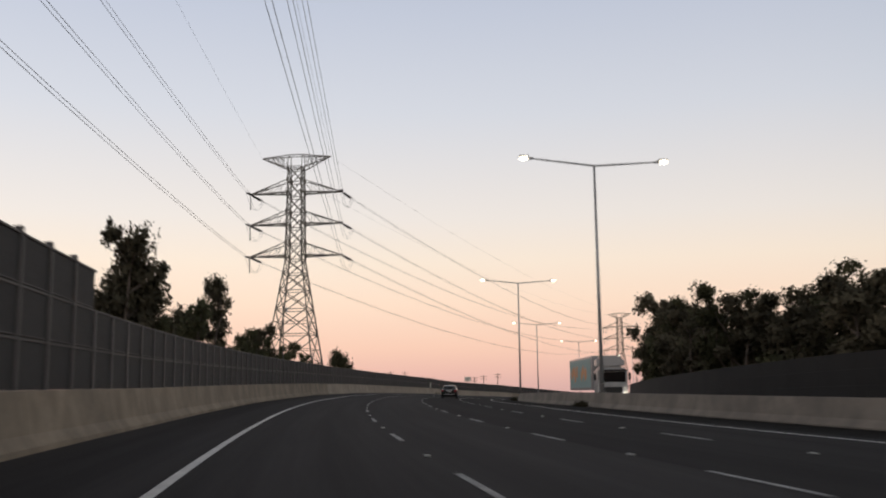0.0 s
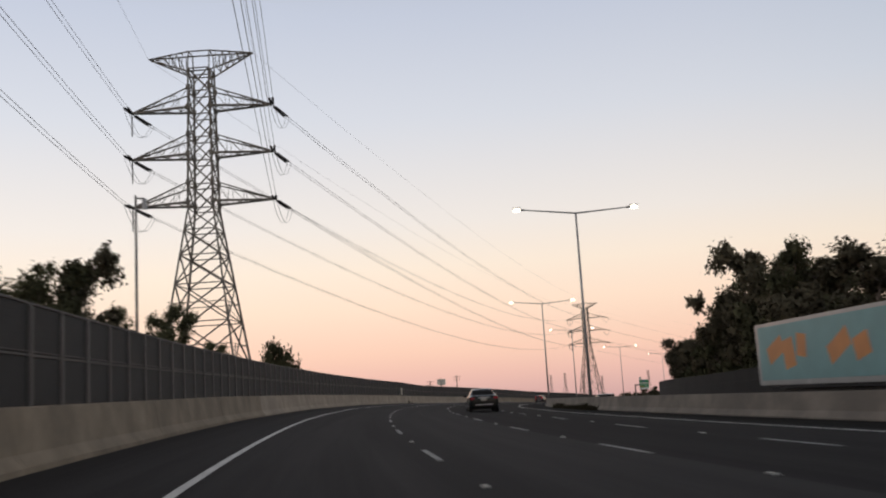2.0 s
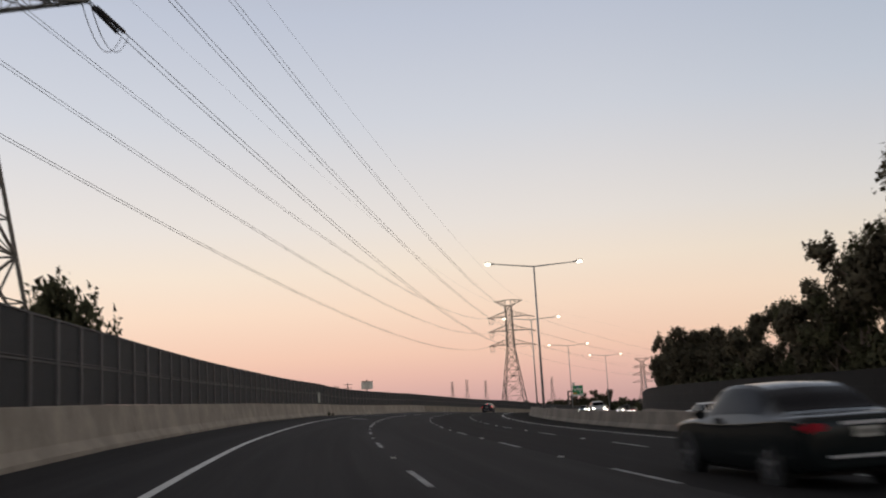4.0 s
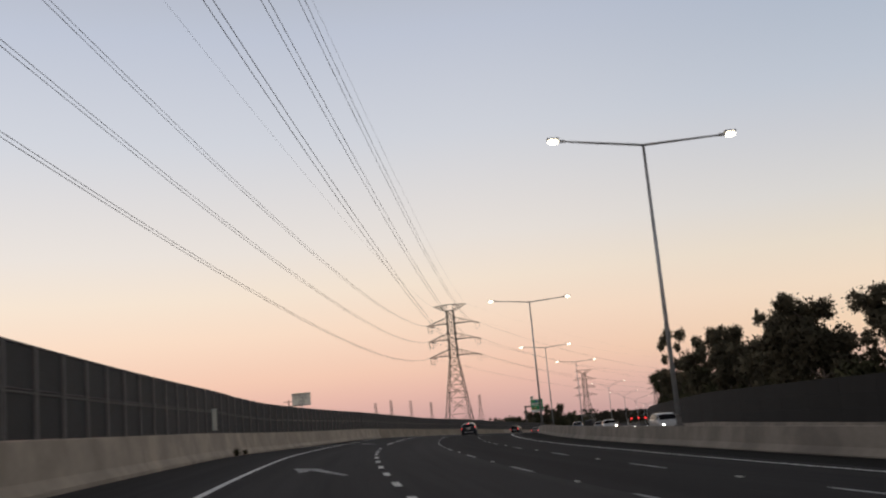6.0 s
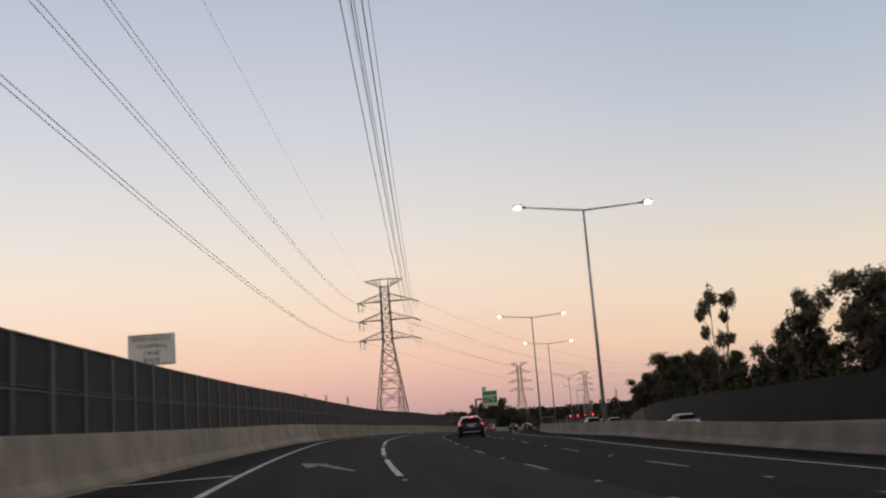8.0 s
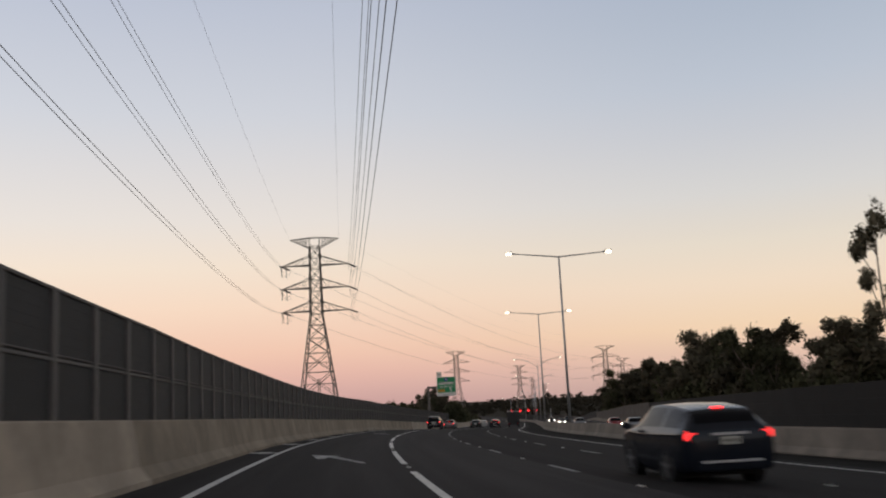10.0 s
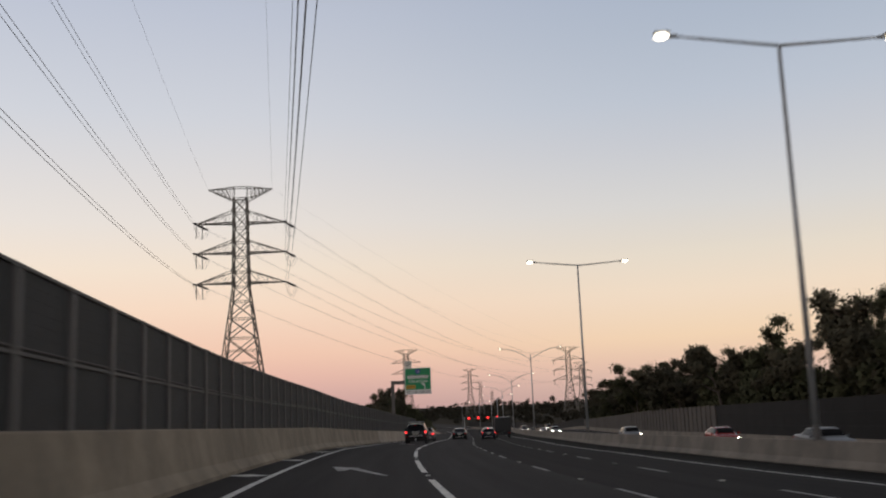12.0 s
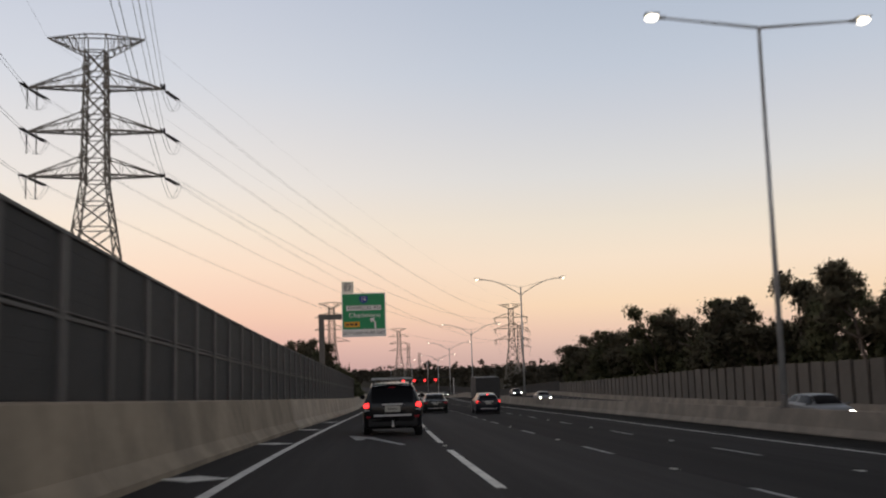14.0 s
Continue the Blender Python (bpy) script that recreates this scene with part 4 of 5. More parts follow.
for i in range(56):
    plant(7 + i % 2, 58 + i * 8.6 + random.uniform(-1.5, 1.5), 38.2 + random.uniform(0, 1.6), (4.4 if 17 < i < 25 else 5.2 if i < 34 else 6.6) + random.uniform(0, 1.6), random.uniform(0.95, 1.3))
for k, s, d, h, w in [(0, 40, -8.4, 7.4, 0.56), (4, 42.6, -8.6, 6.2, 0.36), (2, 45.6, -8.2, 5.7, 0.36), (1, 52, -7.6, 6.8, 0.5), (5, 50, -7.8, 5.2, 0.32), (5, 60, -8.2, 4.4, 0.3), (4, 67, -8.4, 4.3, 0.3), (5, 73, -8.4, 4.6, 0.32),
                      (4, 77, -8.4, 5.0, 0.3), (0, 80.5, -8.6, 5.9, 0.5), (5, 87, -8.8, 4.7, 0.3), (5, 93, -9, 4.6, 0.3), (7, 104, -12, 3.9, 0.7), (5, 111, -9.4, 4.3, 0.28), (7, 124, -13, 3.8, 0.6), (7, 134, -9.4, 5.6, 0.62), (8, 142, -15, 3.9, 0.8)]:
    plant(k, s, d, h, w)
for i in range(22):
    plant((7, 8)[i % 2], 452 + 9 * i + random.uniform(-3, 3), -9 - random.uniform(0, 12), 4.6 + random.uniform(0, 2.2), 1.1)
for k, s, d, h, w in ((2, 448, -8.6, 7.2, 0.6), (1, 471, -9, 8.4, 0.65), (3, 505, -12, 10.4, 0.8), (0, 531, -12.5, 11.2, 0.8), (5, 423, -8, 4.9, 0.4), (5, 575, -13, 9.6, 0.9), (4, 604, -13, 8.0, 0.9)):
    plant(k, s, d, h, w)

# weeds along the barrier feet
WEED = surface("dry_weed", (0.05, 0.045, 0.028), 0.9, vary=0.4, scale=2, grain=12, bump=0, spec=0.05)


def weed(seed):
    """A low ragged tuft: grass blades and small leaves fanned out along the kerb."""
    rng = np.random.default_rng(seed)
    v, f = [], []
    for i in range(150):
        y = rng.normal() * 0.42
        foot = Vector((rng.normal() * 0.12, y, 0))
        high = max(0.12, (1 - 0.7 * abs(y)) * rng.uniform(0.35, 1.05))
        top = foot + Vector((rng.normal() * 0.3, rng.normal() * 0.34, high))
        side = Vector((rng.normal(), rng.normal(), 0.2)).normalized() * rng.uniform(0.02, 0.06)
        mid = foot.lerp(top, 0.6) + Vector((0, 0, 0.08))
        k = len(v)
        v += [foot - side * 0.6, foot + side * 0.6, mid + side, top, mid - side]
        f.append((k, k + 1, k + 2, k + 3, k + 4))
    ob = mesh_object("weed_tuft", v, f, WEED)
    return tagged(ob, "dry weed tuft at the foot of the barrier", "weed", "weed tufts")


WEEDS = [weed(61), weed(62), weed(63)]
for i, (s, d, h) in enumerate([(113.6, 15.0, 0.42), (115.2, 14.95, 0.32), (117.2, 15.0, 0.6), (119, 14.95, 0.45), (120.8, 15.0, 0.3), (122.3, 15.0, 0.42), (124.2, 14.95, 0.36), (126.6, 15.0, 0.4), (130.6, 14.95, 0.55), (134.8, 15.0, 0.5), (136.4, 15.0, 0.55), (191.4, -4.92, 0.42), (194.2, -4.95, 0.3), (59, 15.0, 0.5), (60.2, 15.0, 0.35)]):
    ob = WEEDS[i] if i < 3 else copy_thing(WEEDS[i % 3], Matrix())
    ob.matrix_basis = road_pose(s, d, 0.01, 180 * (i % 2)) @ Matrix.Diagonal((0.6 + 0.08 * (i % 4), 0.9 if h < 0.5 else 0.55, h, 1) if d > 0 else (0.28, 0.3, h, 1))

# far woods round the valley, one loose mass
rng = np.random.default_rng(3)
clumps = []
for i in range(1500):
    a, r = radians(rng.uniform(-6, 82)), rng.uniform(420, 2300) ** 1.0
    x, y = 150 + r * math.sin(a), 350 + r * math.cos(a)
    near = ((RX - x) ** 2 + (RY - y) ** 2).argmin()
    side = math.cos(TH[near]) * (x - RX[near]) - math.sin(TH[near]) * (y - RY[near])
    if -14 < side < 46 or S[near] < 560:
        continue
    z, k = ground_z(x, y), 1 + r / 1100
    grove = math.sin(x * 0.013 + 1.3) * math.sin(y * 0.011) + 0.6 * math.sin(x * 0.041 + y * 0.037)
    h = rng.uniform(4, 8) + max(0, grove) * rng.uniform(2, 9)
    for j in range(3):
        f = 1.15 - 0.32 * j
        clumps.append(((x + rng.normal() * 1.6 * k, y + rng.normal() * 1.6 * k, z + h * (0.2 + 0.34 * j)), max(rng.uniform(2.0, 3.6) * min(k, 2) * f, 0.3 * h)))
for i in range(620):
    a, r = radians(rng.uniform(-6, 82)), rng.uniform(1500, 2200)
    x, y = 150 + r * math.sin(a), 350 + r * math.cos(a)
    z, h = ground_z(x, y), rng.uniform(13, 19) + 5 * max(0, math.sin(a * 47) + math.sin(a * 113 + 1))
    for j in range(3):
        clumps.append(((x + rng.normal() * 4, y + rng.normal() * 4, z + h * (0.2 + 0.3 * j)), rng.uniform(5, 8) * (1.15 - 0.2 * j)))
for i in range(460):
    s = rng.uniform(430, 820)
    d = rng.uniform(-150, -10) if i % 2 else rng.uniform(37, 150)
    p = road_at(s, d)
    h, z = rng.uniform(3, 7.5), ground_z(p.x, p.y)
    for j in range(3):
        clumps.append(((p.x + rng.normal() * 1.4, p.y + rng.normal() * 1.4, z + h * (0.25 + 0.3 * j)), rng.uniform(1.2, 2.3)))
far_woods = leaves_mesh("far_woods", *foliage(rng, clumps, 1.2, 26, 34, bulk=0.42), LEAF_FAR, None)
tagged(far_woods, "distant dark trees on the low hills ahead", "trees", kind="stuff")


# ---- distant towers and timber power poles ----
def timber_pole(x, y, top):
    z = ground_z(x, y)
    t = holder("power_pole", Matrix.Translation((x, y, z)), "distant timber power pole with crossarms", "power pole", "timber power poles")
    bm = bmesh.new()
    tube(bm, (0, 0, -0.3), (0, 0, top - z), 0.2, 0.14, 8)
    part("pole", bm, BARK, t)
    for dz in (0.5, 1.6):
        bm = bmesh.new()
        box(bm, (2.6, 0.14, 0.16), (0, 0, top - z - dz))
        part("crossarm", bm, BARK, t)


for x, y, z in ((39.6, 401.9, 9.7), (45.5, 400.9, 9.6), (72.0, 383.4, 6.9), (75.1, 379.8, 7.4), (80.4, 377.5, 8.1)):
    timber_pole(x, y, z)
for x, y, top, k in ((310.6, 602.6, 17.3, 0.95), (476.9, 763.3, 13.5, 0.9), (601.7, 901, 6.3, 0.75), (701.5, 1002, -1.0, 0.6), (365.1, 1097.3, 16.3, 0.75), (379.8, 1090.2, 17.8, 0.75), (398.7, 1081.9, 15.3, 0.7), (418.2, 1073.5, 12.2, 0.65), (464.8, 1051.3, 15.1, 0.75)):
    tower("transmission_tower", tower_pose(x, y, top - 36 * k, 50, k), "far steel lattice transmission tower in the haze", detail=False, arm=6.85 if y < 800 else 3.2, tip=5.2 if y < 800 else 2.4)



# ---- vehicles ----
def car_paint(name, colour, rough=0.25):
    m = surface(name, colour, rough, vary=0.08, scale=1.2, bump=0)
    b = m.node_tree.nodes["Principled BSDF"]
    b.inputs["Coat Weight"].default_value = 0.15
    b.inputs["Specular IOR Level"].default_value = 0.22
    b.inputs["Coat Roughness"].default_value = 0.08
    return m


GLASS_DARK = surface("tinted_glass", (0.006, 0.0065, 0.008), 0.12, vary=0.05, bump=0, spec=0.07)
TRIM_BLACK = surface("black_plastic", (0.013, 0.013, 0.0135), 0.65, vary=0.15)
CHROME = surface("chrome_trim", (0.62, 0.62, 0.62), 0.3, metal=0.35, vary=0.05, bump=0)
ALLOY = surface("alloy_rim", (0.35, 0.35, 0.36), 0.35, metal=0.8, vary=0.1, bump=0)
PLATE = surface("plate_white", (0.46, 0.44, 0.38), 0.5, vary=0.05, bump=0)
RED_LENS = surface("red_lens", (0.36, 0.012, 0.025), 0.2, vary=0.1, bump=0)
RED_LIT = glow("red_lamp_lit", (1.0, 0.035, 0.035), 2.4)
HEAD_LIT = glow("headlamp_lit", (1.0, 0.93, 0.78), 25.0)
CLEAR_LENS = surface("clear_lens", (0.4, 0.4, 0.4), 0.15, vary=0.1, bump=0)

# rows: y from the tail, half width, sill height, belt height, roof height, half roof width
SEDAN = [(-2.47, .70, .46, .70, .74, .5), (-2.44, .83, .32, .90, .94, .66), (-2.32, .89, .27, .97, 1.015, .72), (-1.98, .92, .24, .98, 1.025, .72), (-1.62, .93, .22, .97, 1.07, .70), (-1.2, .935, .2, .955, 1.29, .64),
         (-0.75, .935, .2, .94, 1.44, .61), (-0.1, .935, .2, .92, 1.48, .61), (0.45, .93, .2, .91, 1.43, .61), (0.85, .925, .2, .91, 1.22, .64), (1.2, .92, .2, .91, 1.0, .68), (1.9, .90, .22, .85, .90, .66), (2.3, .82, .27, .74, .78, .6), (2.45, .66, .38, .62, .66, .5)]
SUV = [(-2.38, .74, .55, .95, 1.0, .56), (-2.34, .86, .42, 1.10, 1.18, .66), (-2.26, .915, .36, 1.14, 1.40, .66), (-2.12, .935, .33, 1.15, 1.62, .66), (-1.9, .945, .32, 1.15, 1.69, .66), (-1.0, .95, .32, 1.13, 1.73, .67), (0.0, .95, .32, 1.1, 1.73, .67), (0.55, .95, .32, 1.09, 1.66, .66),
       (0.95, .945, .32, 1.08, 1.42, .67), (1.3, .94, .32, 1.07, 1.14, .71), (1.9, .92, .34, 1.0, 1.04, .69), (2.25, .85, .38, .86, .9, .62), (2.38, .7, .46, .7, .74, .52)]
HATCH = [(-2.12, .66, .46, .80, .84, .5), (-2.08, .80, .34, .98, 1.03, .6), (-1.98, .86, .28, 1.02, 1.16, .6), (-1.75, .885, .25, 1.01, 1.34, .57), (-1.4, .89, .22, 1.0, 1.43, .56), (-0.6, .895, .2, .98, 1.49, .56), (0.1, .895, .2, .96, 1.49, .56), (0.5, .89, .2, .95, 1.43, .57),
         (0.9, .885, .2, .95, 1.22, .6), (1.2, .88, .2, .95, 1.02, .65), (1.7, .86, .22, .88, .92, .63), (1.98, .8, .26, .76, .8, .58), (2.12, .64, .36, .62, .66, .48)]


def smooth_rows(a, k):
    """Catmull-Rom through the rows of an array."""
    out = []
    n = len(a)
    for i in range(n - 1):
        p0, p1, p2, p3 = a[max(i - 1, 0)], a[i], a[i + 1], a[min(i + 2, n - 1)]
        for j in range(k):
            t = j / k
            out.append(0.5 * (2 * p1 + (p2 - p0) * t + (2 * p0 - 5 * p1 + 4 * p2 - p3) * t * t + (3 * p1 - p0 - 3 * p2 + p3) * t ** 3))
    out.append(a[-1])
    return np.array(out)


def car_skin(rows):
    ring = []
    for y, w, zb, zs, zr, wr in rows:
        up = zr - zs
        ring.append([(0, y, zb), (.8 * w, y, zb), (.96 * w, y, zb + .08), (w, y, zb + .45 * (zs - zb)), (.985 * w, y, zs - .10), (.955 * w, y, zs), (wr + (.955 * w - wr) * .12, y, zs + up * .86), (wr * .86, y, zr - up * .03 - .005), (0, y, zr)])
    g = np.array(ring)
    g = smooth_rows(g, 4)
    g = smooth_rows(g.transpose(1, 0, 2), 4).transpose(1, 0, 2)
    return g


def patch(g, i0, i1, j0, j1, lift):
    """A lifted piece of the skin between two stations and two heights of the section, both sides apart."""
    q = g[i0:i1 + 1, j0:j1 + 1]
    du, dv = np.gradient(q, axis=0), np.gradient(q, axis=1)
    n = np.cross(dv, du)
    n /= np.linalg.norm(n, axis=2)[..., None] + 1e-9
    c = q.reshape(-1, 3).mean(0)
    if (n.mean((0, 1)) * (c - np.array([0, c[1], 0.7]))).sum() < 0:
        n = -n
    return q + n * lift


def sheet_mesh(pieces):
    v, f = [], []
    for q in pieces:
        a, b = q.shape[:2]
        k = len(v)
        v += q.reshape(-1, 3).tolist()
        f += [(k + i * b + j, k + (i + 1) * b + j, k + (i + 1) * b + j + 1, k + i * b + j + 1) for i in range(a - 1) for j in range(b - 1)]
    return v, f


def flip(q):
    return q * np.array([-1, 1, 1])


def wheel(parent, x, y, r, w=0.22):
    bm = bmesh.new()
    sx = 1 if x > 0 else -1
    tube(bm, (x - sx * w, y, r), (x, y, r), r, r, 24)
    bmesh.ops.bevel(bm, geom=[e for e in bm.edges if len(e.link_faces) == 2 and e.calc_face_angle(0) > 1], offset=0.03, segments=2, affect="EDGES")
    ty = part("wheel", bm, RUBBER, parent)
    bm = bmesh.new()
    tube(bm, (x - sx * 0.02, y, r), (x + sx * 0.004, y, r), r * 0.68, r * 0.66, 20)
    part("rim", bm, TRIM_BLACK, ty)
    bm = bmesh.new()
    for i in range(5):
        a = i * 6.283 / 5
        box(bm, (0.02, r * 0.16, r * 0.6), (x + sx * 0.008, y + math.sin(a) * r * 0.34, r + math.cos(a) * r * 0.34), 0.004, Matrix.Rotation(-a, 4, "X"))
    tube(bm, (x, y, r), (x + sx * 0.02, y, r), r * 0.16, r * 0.13, 12)
    part("spokes", bm, ALLOY, ty)


def car(name, label, m, rows, paint_mat, style, lit_tail=False, lit_head=False, rails=False, category="car"):
    t = holder(name, m, label, category, "freeway traffic")
    g = car_skin(rows)
    stations = np.array([r[0] for r in rows])
    n = len(rows)

    def st(y):
        return int(round(float(np.interp(y, stations, np.arange(n))) * 4))

    full = np.concatenate([g, flip(g)[:, ::-1][:, 1:]], axis=1)
    v, f = sheet_mesh([full])
    a, b = full.shape[:2]
    f += [tuple(range(b)), tuple((a - 1) * b + j for j in range(b - 1, -1, -1))]
    body = mesh_object("body", v, f, paint_mat, t, smooth=True)
    bm = bmesh.new()
    bm.from_mesh(body.data)
    bmesh.ops.remove_doubles(bm, verts=bm.verts, dist=0.0005)
    bmesh.ops.recalc_face_normals(bm, faces=bm.faces)
    bm.to_mesh(body.data)
    bm.free()
    body.data.shade_smooth()
    L0, L1 = rows[0][0], rows[-1][0]
    if style == "sedan":
        rear, front, sides = (-1.62, -0.92), (0.52, 1.12), ((-1.18, -0.62), (-0.55, 0.12), (0.18, 0.92))
    elif style == "suv":
        rear, front, sides = (-2.345, -2.02), (0.62, 1.22), ((-1.95, -1.25), (-1.15, -0.3), (-0.2, 0.95))
    else:
        rear, front, sides = (-1.99, -1.55), (0.55, 1.12), ((-1.55, -0.75), (-0.68, 0.05), (0.12, 0.9))
    gl = patch(g, st(rear[0]), st(rear[1]), 25, 32, 0.007)
    v, f = sheet_mesh([gl, flip(gl)])
    mesh_object("rear_window", v, f, GLASS_DARK, t, "dark tinted rear window", True)
    gl = patch(g, st(front[0]), st(front[1]), 25, 32, 0.007)
    v, f = sheet_mesh([gl, flip(gl)])
    mesh_object("windscreen", v, f, GLASS_DARK, t, "", True)
    for a, b in sides:
        gl = patch(g, st(a), st(b), 21, 24, 0.007)
        for q in (gl, flip(gl)):
            v, f = sheet_mesh([q])
            mesh_object("side_window", v, f, GLASS_DARK, t, "", True)
    w = rows[3][1]
    for x in (-1, 1):
        for y in (L0 + 1.02, L1 - 0.95):
            wheel(t, x * (w + 0.012), y, 0.37 if style == "suv" else 0.33)
        # dark wheel arch
            bm = bmesh.new()
            r = 0.43 if style == "suv" else 0.385
            tube(bm, (x * (w - 0.2), y, r - 0.05), (x * (w + 0.004), y, r - 0.05), r, r, 24)
            part("wheel_arch", bm, TRIM_BLACK, t)
        bm = bmesh.new()
        box(bm, (0.2, 0.1, 0.14), (x * (w + 0.11), rows[9][0] - 0.25, rows[5][3] + 0.06), 0.035)
        part("mirror", bm, paint_mat, t)
        bm = bmesh.new()
        if style == "suv":
            box(bm, (0.21, 0.16, 0.17), (x * 0.81, L0 + 0.08, 1.05), 0.035)
        elif style == "sedan":
            box(bm, (0.27, 0.1, 0.13), (x * 0.71, L0 + 0.03, 0.85), 0.03)
            box(bm, (0.08, 0.24, 0.11), (x * 0.85, L0 + 0.13, 0.86), 0.03)
        else:
            box(bm, (0.26, 0.16, 0.2), (x * 0.70, L0 + 0.11, 0.93), 0.035)
        if style == "suv":
            lens = bmesh.new()
            box(lens, (0.2, 0.15, 0.09), (x * 0.81, L0 + 0.075, 0.915), 0.025)
            part("reversing_light", lens, CLEAR_LENS, t, "clear reversing light lens")
            lens = bmesh.new()
            box(lens, (0.16, 0.05, 0.07), (x * 0.76, L0 + 0.02, 0.70), 0.015)
            part("reflector", lens, RED_LENS, t, "dark red bumper reflector")
        part("tail_light", bm, RED_LIT if lit_tail else RED_LENS, t, "lit red tail light" if lit_tail else "red tail light")
        bm = bmesh.new()
        box(bm, (0.27, 0.2, 0.12), (x * 0.66, L1 - 0.14, rows[-2][3] - 0.03), 0.04)
        part("headlight", bm, HEAD_LIT if lit_head else CLEAR_LENS, t, "lit headlight" if lit_head else "")
    zp = {"sedan": 0.78, "suv": 0.94, "hatch": 0.84}[style]
    bm = bmesh.new()
    box(bm, (0.38, 0.03, 0.14) if style != "suv" else (0.5, 0.03, 0.19), (0, L0 - 0.005, zp), 0.006)
    plate = part("number_plate", bm, PLATE, t, "white number plate")
    for i in range(5):
        bm = bmesh.new()
        box(bm, (0.03, 0.006, 0.06), (-0.13 + i * 0.065, L0 - 0.022, zp))
        part("plate_mark", bm, SIGN_BLACK, plate)
    bm = bmesh.new()
    box(bm, (0.72, 0.03, 0.045) if style != "suv" else (0.66, 0.04, 0.05), (0, L0 + 0.0, zp + (0.12 if style != "suv" else 0.14)), 0.01)
    part("boot_trim", bm, CHROME, t, "chrome boot trim strip")
    bm = bmesh.new()
    box(bm, (1.42 if style != "suv" else 1.62, 0.10, 0.20 if style != "suv" else 0.30), (0, L0 + 0.05, 0.40 if style != "suv" else 0.54), 0.04)
    bump = part("rear_bumper", bm, TRIM_BLACK if style == "suv" else paint_mat, t)
    bm = bmesh.new()
    box(bm, (1.15, 0.025, 0.04) if style != "suv" else (1.2, 0.05, 0.06), (0, L0 - 0.012, 0.47 if style != "suv" else 0.74), 0.008)
    part("bumper_trim", bm, CHROME, bump, "chrome bumper strip")
    bm = bmesh.new()
    box(bm, (1.5, L1 - L0 - 1.2, 0.12), (0, 0, rows[6][2] + 0.02), 0.03)
    part("underbody", bm, TRIM_BLACK, t)
    bm = bmesh.new()
    box(bm, (1.2, 0.06, 0.22), (0, L1 - 0.04, 0.52), 0.03)
    part("grille", bm, TRIM_BLACK, t)
    if rails:
        for x in (-0.6, 0.6):
            bm = bmesh.new()
            box(bm, (0.04, 2.3, 0.04), (x, -0.8, 1.80), 0.01)
            for y in (-1.85, -0.8, 0.3):
                box(bm, (0.04, 0.12, 0.12), (x, y, 1.75))
            part("roof_rail", bm, TRIM_BLACK, t)
        for y in (-1.7, -0.3):
            bm = bmesh.new()
            box(bm, (1.36, 0.09, 0.035), (0, y, 1.86), 0.01)
            part("roof_bar", bm, GALV, t)
        bm = bmesh.new()
        box(bm, (1.2, 0.22, 0.035), (0, -2.06, 1.70), 0.012)
        part("roof_spoiler", bm, paint_mat, t)
        bm = bmesh.new()
        box(bm, (0.09, 0.16, 0.09), (0, L0 - 0.08, 0.42), 0.015)
        tube(bm, (0, L0 - 0.12, 0.46), (0, L0 - 0.12, 0.58), 0.03, sides=8)
        part("tow_ball", bm, CHROME, t)
    if lit_tail:
        bm = bmesh.new()
        y0 = {"suv": (L0 + 0.24, 1.60), "hatch": (L0 + 0.52, 1.42), "sedan": (-1.45, 1.16)}[style]
        box(bm, (0.22, 0.05, 0.035), (0, y0[0], y0[1]), 0.008)
        part("brake_light", bm, RED_LENS if style == "suv" else RED_LIT, t, "high brake light")
    return t


GREY_PAINT = car_paint("charcoal_paint", (0.011, 0.011, 0.0125))
BLACK_PAINT = car_paint("black_green_paint", (0.010, 0.013, 0.013), 0.2)
NAVY_PAINT = car_paint("dark_navy_paint", (0.012, 0.015, 0.022), 0.22)
WHITE_PAINT = car_paint("white_paint", (0.42, 0.42, 0.41))
SILVER_PAINT = car_paint("silver_paint", (0.14, 0.145, 0.15), 0.3)
RED_PAINT = car_paint("red_paint", (0.28, 0.02, 0.02))
BLUE_PAINT = car_paint("steel_blue_paint", (0.08, 0.11, 0.17))

car("suv", "charcoal grey four-wheel-drive wagon with roof bars, brake lights lit", road_pose(375.6, 0.52), SUV, GREY_PAINT, "suv", True, rails=True)
car("sedan", "glossy black-green sedan with chrome trim, lights off", road_pose(111.6, 7.45), SEDAN, BLACK_PAINT, "sedan")
car("hatchback", "dark navy hatchback with its brake lights lit", road_pose(260.0, 7.3), HATCH, NAVY_PAINT, "hatch", True)
car("hatchback", "white compact hatchback in the second lane ahead", road_pose(446.0, 3.5), HATCH, WHITE_PAINT, "hatch")
car("sedan", "silver sedan in the exit lane ahead of the wagon", road_pose(404, 0.0), SEDAN, SILVER_PAINT, "sedan", True)
car("sedan", "dark grey sedan in the second lane, lights off", road_pose(416.0, 3.6), SEDAN, BLACK_PAINT, "sedan")
car("hatchback", "dark hatchback in the third lane with its brake lights lit", road_pose(412.5, 7.2), HATCH, NAVY_PAINT, "hatch", True)
